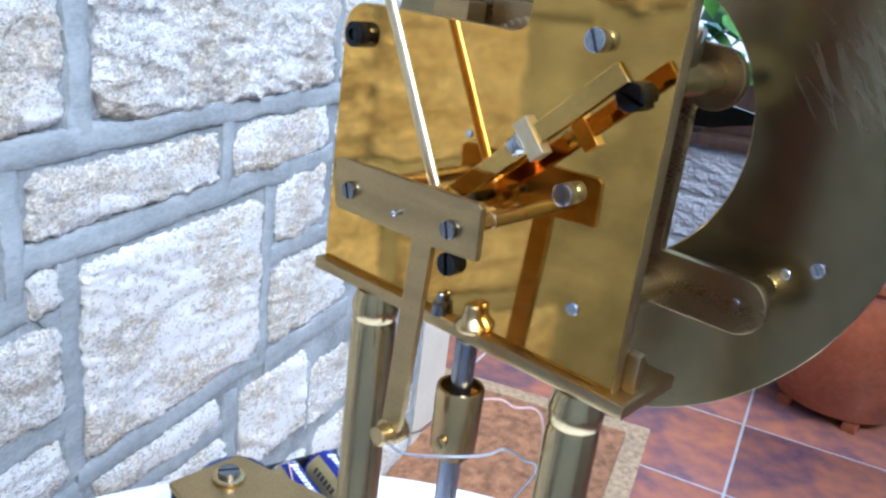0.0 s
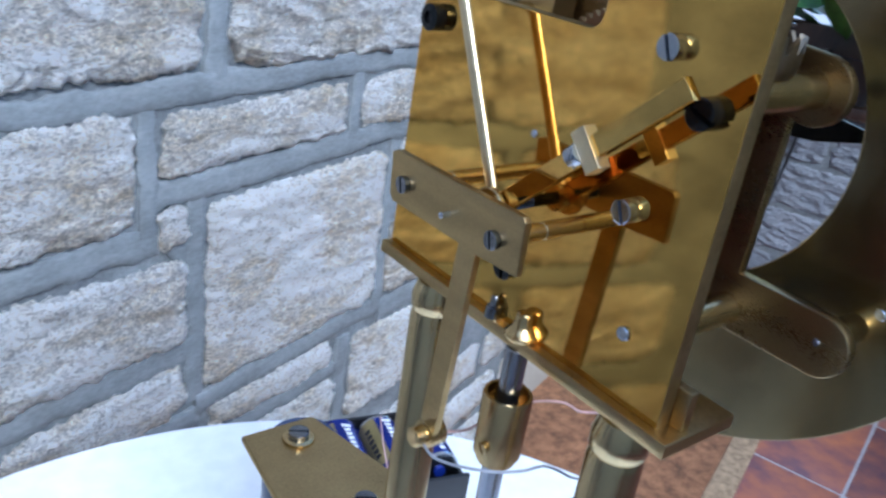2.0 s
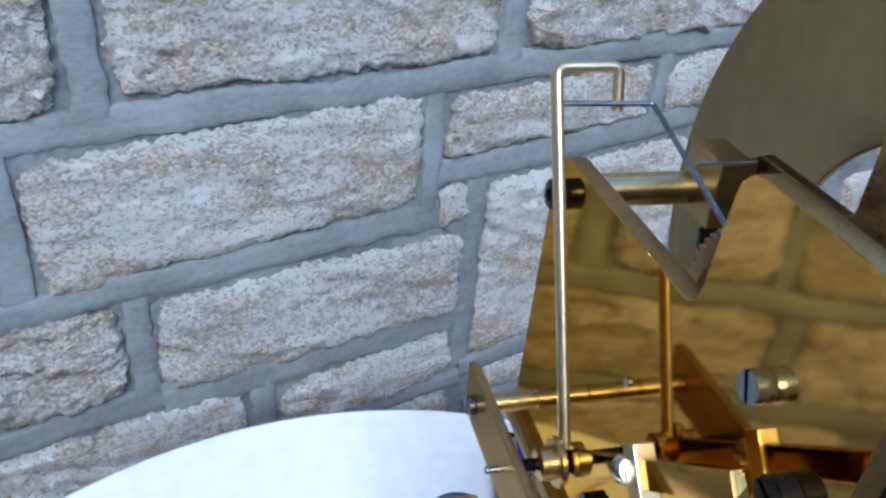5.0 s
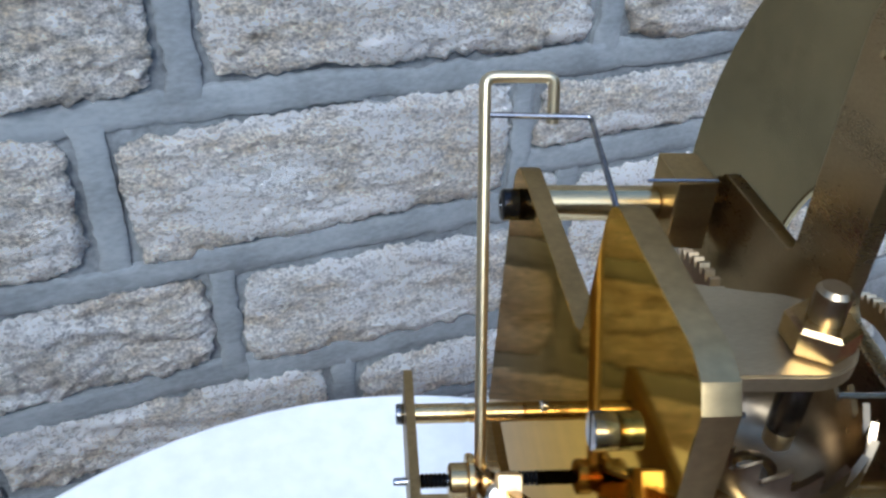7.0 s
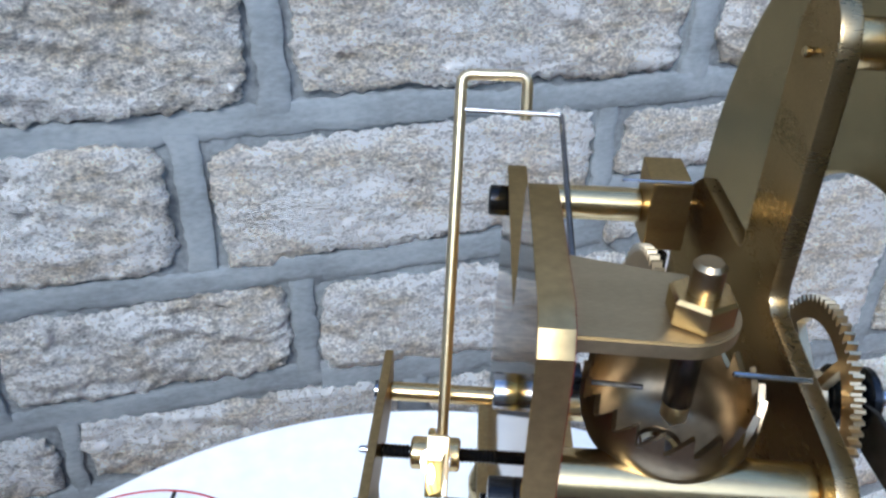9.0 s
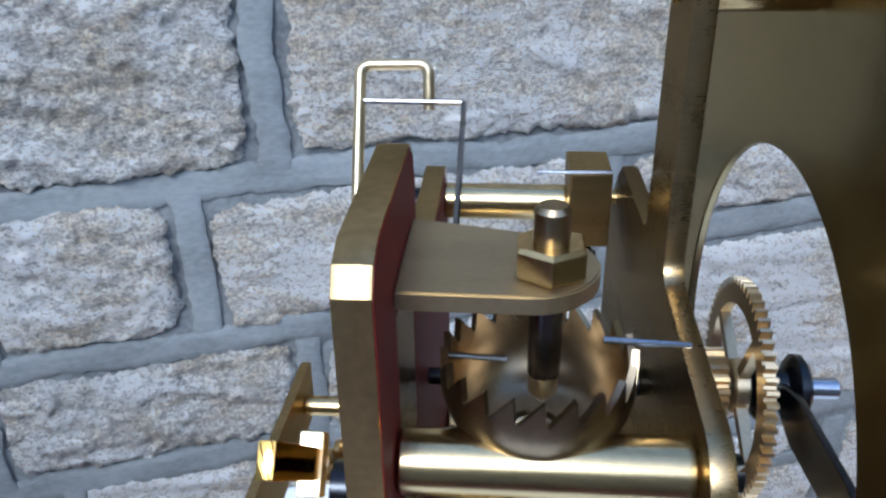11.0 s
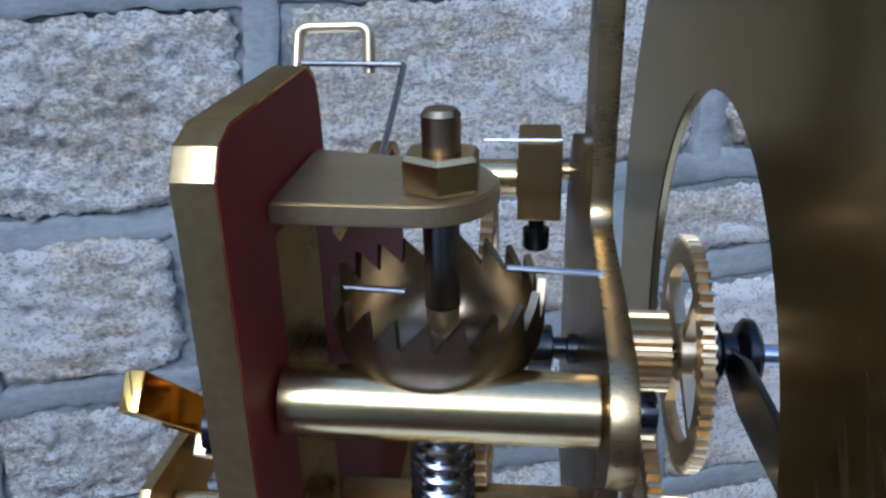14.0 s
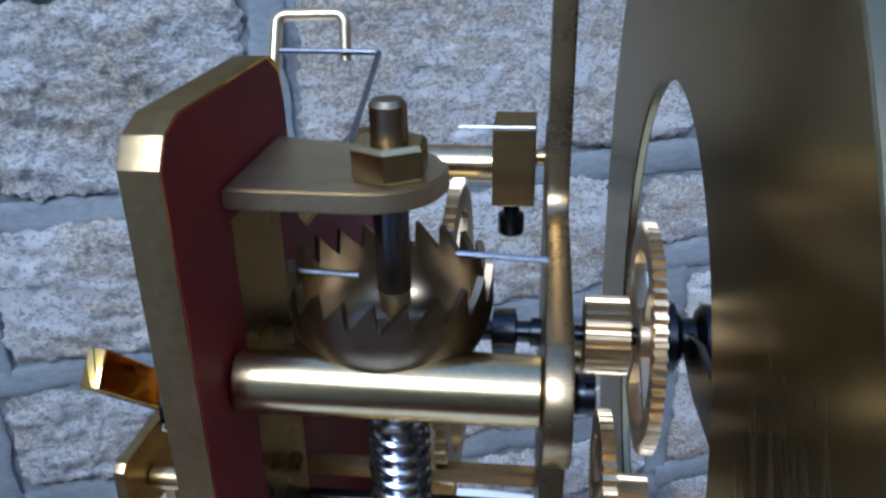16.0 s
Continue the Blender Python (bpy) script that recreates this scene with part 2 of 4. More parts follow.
def add_box(bm, x0, x1, y0, y1, z0, z1, bevel=0.0, m=None):
    r = bmesh.ops.create_cube(bm, size=1.0)
    c = Vector(((x0 + x1) / 2, (y0 + y1) / 2, (z0 + z1) / 2))
    for v in r["verts"]:
        v.co = Vector((v.co.x * (x1 - x0), v.co.y * (y1 - y0), v.co.z * (z1 - z0))) + c
    if bevel:
        es = list({e for v in r["verts"] for e in v.link_edges})
        out = bmesh.ops.bevel(bm, geom=es, offset=bevel, segments=2, affect="EDGES", profile=0.6)
        vs = {v for f in out["faces"] for v in f.verts} | {v for v in r["verts"] if v.is_valid}
    else:
        vs = r["verts"]
    if m:
        bmesh.ops.transform(bm, matrix=m, verts=list(vs))
    return bm


def box(*a, **k):
    return add_box(bmesh.new(), *a, **k)


def add_lathe(bm, base, axis, profile, seg=28):
    """A turned solid: profile of (along, radius) from base along axis, closed at both ends."""
    axis = Vector(axis).normalized()
    q = axis.to_track_quat("Z", "Y").to_matrix()
    rings = []
    for s, r in profile:
        ring = []
        for i in range(seg):
            a = 2 * math.pi * i / seg
            ring.append(bm.verts.new(Vector(base) + q @ Vector((r * math.cos(a), r * math.sin(a), s))))
        rings.append(ring)
    for a, b in zip(rings, rings[1:]):
        for i in range(seg):
            bm.faces.new((a[i], a[(i + 1) % seg], b[(i + 1) % seg], b[i]))
    bm.faces.new(rings[0])
    bm.faces.new(rings[-1])
    return bm


def lathe(*a, **k):
    return add_lathe(bmesh.new(), *a, **k)


def rod(p0, p1, r, seg=20, edge=0.25):
    d = Vector(p1) - Vector(p0)
    n = d.length
    e = min(edge, r * 0.4)
    return lathe(p0, d, [(0, r - e), (e, r), (n - e, r), (n, r - e)], seg)


def sheet(outline, x0, x1, bevel=0.35):
    """A plate cut to an outline of (y, z), from x0 to x1."""
    bm = bmesh.new()
    f = bm.faces.new([bm.verts.new((x0, y, z)) for y, z in outline])
    r = bmesh.ops.extrude_face_region(bm, geom=[f])
    bmesh.ops.translate(bm, vec=(x1 - x0, 0, 0), verts=[v for v in r["geom"] if isinstance(v, bmesh.types.BMVert)])
    if bevel:
        rims = [e for e in bm.edges if abs(e.verts[0].co.x - e.verts[1].co.x) < 1e-6]
        bmesh.ops.bevel(bm, geom=rims, offset=bevel, segments=2, affect="EDGES", profile=0.6)
    return bm


def arc(cy, cz, r, a0, a1, n=10):
    return [(cy + r * math.cos(radians(a0 + (a1 - a0) * i / n)), cz + r * math.sin(radians(a0 + (a1 - a0) * i / n))) for i in range(n + 1)]


def tube(points, r, seg=10, ends=True, broad=0):
    """A round wire swept along points that are smoothed only as given."""
    bm = bmesh.new()
    pts = [Vector(p) for p in points]
    rings, up = [], Vector((0.13, 0.21, 0.97))
    for i, p in enumerate(pts):
        t = (pts[min(i + 1, len(pts) - 1)] - pts[max(i - 1, 0)]).normalized()
        a = t.cross(up)
        a = a.normalized() if a.length > 1e-3 else t.orthogonal().normalized()
        b = t.cross(a)
        up = a.cross(t)
        wide = max(0.0, min(1.0, (broad + 3 - i) / 3)) if broad else 0.0
        s = t.cross(Vector((1, 0, 0)))
        s = s.normalized() if s.length > 0.2 else Vector((0, 0, 0))
        ring = []
        for k in range(seg):  # a flattened length is broad across the plates' plane
            o = r * (math.cos(2 * math.pi * k / seg) * a + math.sin(2 * math.pi * k / seg) * b)
            ring.append(bm.verts.new(p + o + s * (o.dot(s) * 0.4 * wide)))
        rings.append(ring)
    for u, v in zip(rings, rings[1:]):
        for k in range(seg):
            bm.faces.new((u[k], u[(k + 1) % seg], v[(k + 1) % seg], v[k]))
    if ends:
        bm.faces.new(rings[0])
        bm.faces.new(rings[-1])
    return bm


def bend(points, r=1.8, n=5):
    """Round the corners of a broken line."""
    pts = [Vector(p) for p in points]
    out = [pts[0]]
    for a, b, c in zip(pts, pts[1:], pts[2:]):
        p, q = b + (a - b).normalized() * r, b + (c - b).normalized() * r
        for i in range(n + 1):
            t = i / n
            out.append(p.lerp(b, t).lerp(b.lerp(q, t), t))
    return out + [pts[-1]]


def sway(points, n=10):
    """A smooth curve through points."""
    p = [Vector(q) for q in points]
    p = [2 * p[0] - p[1]] + p + [2 * p[-1] - p[-2]]
    out = []
    for a, b, c, d in zip(p, p[1:], p[2:], p[3:]):
        for i in range(n):
            t = i / n
            out.append(0.5 * (2 * b + (c - a) * t + (2 * a - 5 * b + 4 * c - d) * t * t + (3 * b - a - 3 * c + d) * t ** 3))
    return out + [p[-2]]


def screw_head(at, axis, r, h, name, mat, parent, slot=True, dome=0.3, turn=35):
    """A cheese-head screw with a cut slot; at is the middle of the underside."""
    axis = Vector(axis).normalized()
    q = axis.to_track_quat("Z", "Y").to_matrix().to_4x4()
    m = Matrix.Translation(at) @ q @ pose(0, 0, 0, 0, 0, turn)
    bm = bmesh.new()
    w = r * 0.16
    for s in (1, -1):
        ring = [(w, -math.sqrt(r * r - w * w))] + [(r * math.cos(a), r * math.sin(a)) for a in [radians(-75 + 15 * i) for i in range(11)]] + [(w, math.sqrt(r * r - w * w))]
        lo = [bm.verts.new((s * x, y, h * 0.55)) for x, y in ring]
        hi = [bm.verts.new((s * x, y, h - dome * 0.4)) for x, y in ring]
        tp = [bm.verts.new((s * (x * 0.9 if x > w else w), y * 0.9, h)) for x, y in ring]
        for u, v in ((lo, hi), (hi, tp)):
            for i in range(len(ring)):
                j = (i + 1) % len(ring)
                bm.faces.new((u[i], u[j], v[j], v[i]))
        bm.faces.new(tp)
        bm.faces.new(lo)
    add_lathe(bm, (0, 0, 0), (0, 0, 1), [(0, r * 0.96), (0.15, r), (h * 0.56, r)], 26)
    bmesh.ops.transform(bm, matrix=m, verts=bm.verts)
    return part(name, bm, mat, parent, angle=35)


def hexnut(at, axis, r, h, name, mat, parent, turn=0):
    q = Matrix.Translation(at) @ Vector(axis).to_track_quat("Z", "Y").to_matrix().to_4x4() @ pose(0, 0, 0, 0, 0, turn)
    bm = bmesh.new()
    lay = []
    for z, k in ((0, 0.93), (h * 0.12, 1), (h * 0.86, 1), (h, 0.9)):
        lay.append([bm.verts.new((r * k * math.cos(math.pi / 3 * i), r * k * math.sin(math.pi / 3 * i), z)) for i in range(6)])
    for a, b in zip(lay, lay[1:]):
        for i in range(6):
            bm.faces.new((a[i], a[(i + 1) % 6], b[(i + 1) % 6], b[i]))
    bm.faces.new(lay[0])
    bm.faces.new(lay[-1])
    bmesh.ops.transform(bm, matrix=q, verts=bm.verts)
    return part(name, bm, mat, parent, angle=20)


def gear(cy, cz, r_tip, r_root, teeth, x0, x1, bore, spokes=0, rim=3.0, hub=4.0, lean=0.0):
    """A toothed wheel in the plane of the plates, crossed out into spokes."""
    bm = bmesh.new()
    outer = []
    for i in range(teeth):
        for f, r in ((0.0, r_root), (0.28, r_root), (0.42 + lean, r_tip), (0.72 + lean, r_tip)):
            a = 2 * math.pi * (i + f) / teeth
            outer.append((r * math.cos(a), r * math.sin(a)))
    n = len(outer)
    inner_r = r_root - rim if spokes else bore
    rows = []
    for x in (x0, x1):
        rows.append(([bm.verts.new((x, cy + y, cz + z)) for y, z in outer],
                     [bm.verts.new((x, cy + inner_r * math.cos(2 * math.pi * i / n), cz + inner_r * math.sin(2 * math.pi * i / n))) for i in range(n)]))
    (oa, ia), (ob, ib) = rows
    for i in range(n):
        j = (i + 1) % n
        bm.faces.new((oa[i], oa[j], ob[j], ob[i]))
        bm.faces.new((ia[j], ia[i], ib[i], ib[j]))
        bm.faces.new((oa[j], oa[i], ia[i], ia[j]))
        bm.faces.new((ob[i], ob[j], ib[j], ib[i]))
    return bm


def crossings(wheel, cy, cz, inner, x0, x1, spokes, hub):
    """Spokes and hub of a crossed-out wheel, as parts of it."""
    for k in range(spokes):
        a = 2 * math.pi * k / spokes + 0.5
        part("spoke", box(x0 + 0.05, x1 - 0.05, -0.9, 0.9, hub * 0.7, inner + 0.6, m=Matrix.Translation((0, cy, cz)) @ Matrix.Rotation(a, 4, "X")), GEAR, wheel)
    part("hub", lathe((x0 - 0.4, cy, cz), (1, 0, 0), [(0, hub - 0.3), (0.3, hub), (x1 - x0 + 0.5, hub), (x1 - x0 + 0.8, hub - 0.3)], 24), GEAR, wheel)


# ---- the stone wall ----
WALL = Matrix.Translation((-0.3502 * 604.4, 0.9367 * 604.4, 0)) @ pose(0, 0, 0, 0, 0, 20.5)
FLOOR = -1100.0
TABLE = -335.0


def in_wall(bm, m=WALL):
    bmesh.ops.transform(bm, matrix=m, verts=bm.verts)
    return bm


def wall_stone(u0, u1, z0, z1, seed, skew=0.0, proud=9.0, m=WALL, step=3.2):
    """A rock-faced block: uneven outline, rounded corners and a rough, slightly bulging face."""
    rnd = random.Random(seed)
    w, h = u1 - u0, z1 - z0
    nu, nz = max(6, min(130, int(w / step))), max(5, min(60, int(h / step)))
    bm = bmesh.new()
    o = Vector((rnd.uniform(-50, 50), rnd.uniform(-50, 50), rnd.uniform(-50, 50)))
    cut = [rnd.uniform(5, 16) * min(1, min(w, h) / 80) for _ in range(4)]
    rough = rnd.uniform(0.7, 1.2)

    def at(a, b, inset):
        x, z = u0 + w * a, z0 + h * b
        near = [max(0, 1 - math.hypot(min(a if i % 2 == 0 else 1 - a, 1) * w, min(b if i < 2 else 1 - b, 1) * h) / (cut[i] * 2.2)) for i in range(4)]
        sx = sum(k * cut[i] * (1 if i % 2 == 0 else -1) for i, k in enumerate(near)) * 0.45
        sz = sum(k * cut[i] * (1 if i < 2 else -1) for i, k in enumerate(near)) * 0.45
        p = Vector((x, 0, z)) / 26 + o
        jag = 5.5 * noise.noise(p * 0.9) + 4.6 * noise.noise(p * 2.6) + 3.4 * noise.noise(p * 5.5)
        jag2 = 5.0 * noise.noise(p * 0.9 + Vector((9, 0, 0))) + 4.6 * noise.noise(p * 2.6 + Vector((9, 0, 0))) + 3.4 * noise.noise(p * 5.5 + Vector((9, 0, 0)))
        edge = max(0.0, 1 - min(a, 1 - a) * w / 22), max(0.0, 1 - min(b, 1 - b) * h / 22)
        x += sx + jag * edge[0] - inset * (2 * a - 1)
        z += sz + jag2 * edge[1] - inset * (2 * b - 1) + skew * (a - 0.5)
        return x, z, p

    grid = []
    for j in range(nz + 1):
        row = []
        for i in range(nu + 1):
            a, b = i / nu, j / nz
            x, z, p = at(a, b, 0)
            e = min(a * w, (1 - a) * w, b * h, (1 - b) * h)
            fall = math.exp(-e / 6.0) * (5.0 if min(w, h) > 40 else 3.0)
            y = -proud + fall * 1.3 - rough * (3.4 * noise.noise(p * 0.5) + 6.0 * noise.noise(Vector((p.x * 0.55, p.y, p.z * 1.5 + p.x * 0.35))) + 3.6 * noise.noise(p * 2.8) + 2.8 * noise.noise(p * 5.0))
            row.append(bm.verts.new((x, y, z)))
        grid.append(row)
    for j in range(nz):
        for i in range(nu):
            bm.faces.new((grid[j][i], grid[j][i + 1], grid[j + 1][i + 1], grid[j + 1][i]))
    rim = [grid[0][i] for i in range(nu + 1)] + [grid[j][nu] for j in range(1, nz + 1)] + [grid[nz][i] for i in range(nu - 1, -1, -1)] + [grid[j][0] for j in range(nz - 1, 0, -1)]
    back = [bm.verts.new((v.co.x, 14, v.co.z)) for v in rim]
    for i in range(len(rim)):
        j = (i + 1) % len(rim)
        bm.faces.new((rim[i], back[i], back[j], rim[j]))
    return in_wall(bm, m)


def grid_slab(u0, u1, z0, z1, step, amp, thick, m):
    """A slab with an uneven trowelled front."""
    bm = bmesh.new()
    nu, nz = int((u1 - u0) / step), int((z1 - z0) / step)
    g = []
    for j in range(nz + 1):
        row = []
        for i in range(nu + 1):
            x, z = u0 + (u1 - u0) * i / nu, z0 + (z1 - z0) * j / nz
            p = Vector((x, 3, z)) / 60
            row.append(bm.verts.new((x, 2.2 + amp * (noise.noise(p) + 0.5 * noise.noise(p * 3) + 0.35 * noise.noise(p * 7)), z)))
        g.append(row)
    for j in range(nz):
        for i in range(nu):
            bm.faces.new((g[j][i], g[j][i + 1], g[j + 1][i + 1], g[j + 1][i]))
    rim = [g[0][i] for i in range(nu + 1)] + [g[j][nu] for j in range(1, nz + 1)] + [g[nz][i] for i in range(nu - 1, -1, -1)] + [g[j][0] for j in range(nz - 1, 0, -1)]
    back = [bm.verts.new((v.co.x, thick, v.co.z)) for v in rim]
    for i in range(len(rim)):
        j = (i + 1) % len(rim)
        bm.faces.new((rim[i], back[i], back[j], rim[j]))
    bm.faces.new(back)
    return in_wall(bm, m)


wall = tagged(part("wall_north", grid_slab(-1500, 1500, FLOOR, 1400, 11, 3.4, 260, WALL), MORTAR), "rough sandstone wall with wide grey mortar joints", "wall", kind="structure")
COURSES = (
    ((-420, -235, -262, -132, 0), (-215, -66, -262, -134, 4), (-24, 341, -262, -141, 8), (376, 672, -215, -149, 0), (707, 946, -214, -146, 4)),
    ((-460, -262, -392, -290, 0), (-232, 31, -392, -292, -3), (64, 408, -414, -306, -12), (374, 402, -293, -250, 0), (440, 776, -501, -258, 0), (812, 950, -338, -241, 4), (808, 1050, -508, -378, 0)),
    ((-340, -206, -506, -430, 0), (-180, 143, -506, -428, -18), (183, 404, -520, -452, 10), (450, 686, -578, -536, -8), (740, 936, -712, -560, -12), (950, 1095, -728, -612, 0)),
    ((-360, -191, -107, 44, 0), (-190, 13, -107, 46, 0), (54, 424, -104, 44, -6), (468, 952, -112, 44, 2), (985, 1200, -112, 20, 0)),
    ((-330, -60, 76, 200, 0), (-24, 240, 78, 205, 0), (275, 560, 76, 190, 0), (600, 900, 76, 210, 0), (940, 1230, 60, 200, 0)),
)
placed = []
k = 0
for row in COURSES:
    for u0, u1, z0, z1, skew in row:
        k += 1
        placed.append((u0 - 20, u1 + 20, z0 - 16, z1 + 16))
        part("stone", wall_stone(u0, u1, z0, z1, 100 + k, skew), STONE, wall, angle=75)
rnd = random.Random(7)
for lo, hi, courses in ((-1490, 1490, (FLOOR + 20, -960, -850, -740, -640, -545)), (-1490, 1490, (225, 350, 470, 610, 730, 860, 1000, 1130, 1260, 1390)), (-1490, -380, (-530, -408, -280, -124, 60, 210)), (985, 1490, (-545, -395, -230, -128, 44, 210))):
    for z0, z1 in zip(courses, courses[1:]):
        u = lo
        while u < hi - 60:
            w = rnd.uniform(150, 360)
            if hi - u - w < 110:
                w = hi - u
            a, b, c, d = u, u + w - 32, z0 + 4, z1 - 26
            u += w
            if any(a < q[1] and b > q[0] and c < q[3] and d > q[2] for q in placed):
                continue
            k += 1
            part("stone", wall_stone(a, b, c, d, 100 + k, rnd.uniform(-5, 5), step=14), STONE, wall, angle=75)
for u0, u1, z0, z1 in ((455, 700, -712, -608), (180, 405, -640, -548), (-170, 140, -640, -540), (985, 1180, -340, -150)):
    k += 1
    part("stone", wall_stone(u0, u1, z0, z1, 100 + k, 3), STONE, wall, angle=75)



def strap(u0, z0, u1, z1, width, seed):
    """A smooth raised band of pointing along one joint, wavering a little, with undercut edges."""
    rnd = random.Random(seed)
    o = Vector((rnd.uniform(-90, 90), 0, rnd.uniform(-90, 90)))
    a, b = Vector((u0, 0, z0)), Vector((u1, 0, z1))
    n = max(4, int((b - a).length / 4))
    d = (b - a).normalized()
    side = Vector((-d.z, 0, d.x))
    bm = bmesh.new()
    rows = []
    for i in range(n + 1):
        t = i / n
        p = a.lerp(b, t)
        q = p / 70 + o
        c = p + side * (4.5 * noise.noise(q) + 1.5 * noise.noise(q * 3))
        w1 = width / 2 * (1 + 0.28 * noise.noise(q * 1.7 + Vector((5, 0, 0))) + 0.20 * noise.noise(q * 7) + 0.10 * noise.noise(q * 17))
        w2 = width / 2 * (1 + 0.28 * noise.noise(q * 1.7 + Vector((25, 0, 0))) + 0.20 * noise.noise(q * 7 + Vector((3, 0, 0))) + 0.10 * noise.noise(q * 17 + Vector((3, 0, 0))))
        lift = -2.4 + 1.6 * noise.noise(q * 1.3)
        prof = ((-w1, 7), (-w1, lift + 0.9), (-w1 * 0.95, lift + 0.1), (-w1 * 0.3, lift + 0.8 * noise.noise(q * 5)), (w2 * 0.35, lift + 0.8 * noise.noise(q * 5 + o)), (w2 * 0.95, lift + 0.1), (w2, lift + 0.9), (w2, 7))
        rows.append([bm.verts.new(c + side * x + Vector((0, y, 0))) for x, y in prof])
    for r, q in zip(rows, rows[1:]):
        for k in range(7):
            bm.faces.new((r[k], r[k + 1], q[k + 1], q[k]))
    bm.faces.new(rows[0])
    bm.faces.new(rows[-1])
    return in_wall(bm)


BED_JOINTS = ((-440, 61, 1000, 60, 26), (-440, -119, 1000, -130, 27), (-440, -277, 66, -277, 25), (50, -281, 370, -279, 30), (350, -233, 970, -228, 30), (-440, -411, 70, -410, 27), (60, -420, 425, -436, 32), (425, -520, 800, -519, 28), (-440, -523, 170, -523, 26), (160, -528, 430, -535, 22), (795, -358, 970, -358, 30), (440, -593, 720, -596, 22), (800, -533, 1070, -535, 34))
END_JOINTS = ((-44, -140, -44, -258, 24), (33, 44, 33, -104, 26), (446, 44, 446, -108, 26), (359, -142, 357, -262, 20), (690, -150, 691, -212, 20), (48, -298, 46, -396, 22), (421, -252, 424, -500, 26), (388, -296, 424, -330, 26), (794, -244, 792, -510, 24), (164, -430, 162, -512, 24), (714, -556, 716, -710, 28), (943, -600, 944, -720, 10), (-192, -430, -194, -505, 16), (-225, -140, -225, -262, 16), (-247, -290, -247, -392, 20))
for i, joint in enumerate(BED_JOINTS + END_JOINTS):
    u0, z0, u1, z1, width = joint
    grow = 12 if u0 != u1 and abs(u1 - u0) < 40 or u0 == u1 else 0
    part("pointing", strap(u0, z0 + grow, u1, z1 - grow, width * 1.06, 40 + i), POINTING, wall, "smooth raised band of grey pointing", angle=70)

# ---- the rest of the conservatory ----
tagged(part("ground", in_wall(box(-60000, 60000, -60000, 60000, FLOOR - 260, FLOOR - 200), WALL), GROUT, smooth=False), "paved yard outside the glazed room", "ground", kind="structure")
floor = tagged(part("floor", in_wall(box(-1700, 3700, -3200, 1900, FLOOR - 60, FLOOR - 1.2), WALL), GROUT, smooth=False), "terracotta tiled floor with pale grout", "floor", kind="structure")


def low_wall(name, u0, u1, d0, d1):
    return tagged(part(name, in_wall(box(u0, u1, d0, d1, FLOOR - 10, -412), WALL), MORTAR), "low grey block wall under the windows", "wall", kind="structure")


east = low_wall("wall_east", 2800, 3000, -3200, 1900)
# added out of view; its pale face works as a reflector for the dial
west = tagged(part("wall_west", in_wall(box(-1700, -1502, -3200, 250, FLOOR - 10, 1229), WALL), REFLECTOR_PLASTER), "plain unseen plastered wall closing the room", "wall", kind="structure")
south = tagged(part("wall_south", in_wall(box(-1500, 2798, -3200, -3002, FLOOR - 10, 1190), WALL), PLASTER), "plain unseen plastered wall closing the room", "wall", kind="structure")
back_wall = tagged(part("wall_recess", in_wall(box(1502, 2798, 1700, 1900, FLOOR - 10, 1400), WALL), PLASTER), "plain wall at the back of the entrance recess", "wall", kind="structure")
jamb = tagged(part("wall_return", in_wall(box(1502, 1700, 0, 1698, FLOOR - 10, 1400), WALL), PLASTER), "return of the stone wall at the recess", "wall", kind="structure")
for ob_name, a in (("window_sill_east", (2770, 3020, -3200, 1698)),):
    tagged(part(ob_name, in_wall(box(*a, -410, -372, bevel=6), WALL), WOOD), "dark stained wooden window sill board", "sill", kind="structure")


def window_bars(name, start, end, count):
    """A run of white window posts with head and sill rails, standing on the sill."""
    ob = thing(name, (WALL @ Vector((*start, -370))), "white painted glazing frame with tall open panes", "window", kind="structure")
    s, e = Vector((*start, 0)), Vector((*end, 0))
    d = (e - s).normalized()
    turn = Matrix.Translation(s) @ Matrix.Rotation(math.atan2(d.y, d.x), 4, "Z")
    n = (e - s).length
    for i in range(count + 1):
        x = 30 + (n - 60) * i / count
        part("post", in_wall(box(x - 30, x + 30, -35, 35, -149, 1100, bevel=5, m=turn)), PAINT, ob)
    part("sill_rail", in_wall(box(0, n, -34, 34, -370, -150, bevel=5, m=turn)), WOOD, ob, "dark stained bottom rail")
    part("head_rail", in_wall(box(0, n, -40, 40, 1101, 1190, bevel=5, m=turn)), PAINT, ob)
    return ob


window_bars("window_east", (2900, -3150), (2900, 1650), 6)
roof = tagged(new("ceiling"), "white glazed roof bars over the room", "ceiling", kind="structure")
bm = bmesh.new()
for i in range(9):
    u = -1650 + 640 * i
    add_box(bm, u - 30, u + 30, -3250, 20, 1230, 1320, bevel=4)
add_box(bm, -1700, 3700, -3260, -3160, 1192, 1229)
add_box(bm, -1700, 3700, -80, -10, 1320.5, 1390)
part("roof_bars", in_wall(bm), PAINT, roof)
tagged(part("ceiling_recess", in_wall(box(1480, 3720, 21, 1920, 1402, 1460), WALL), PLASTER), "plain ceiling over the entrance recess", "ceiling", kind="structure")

# ---- the clock ----
clock = thing("skeleton_clock", (2, 44, TABLE), "brass skeleton clock on tall pillars, standing on a marble table", "clock")

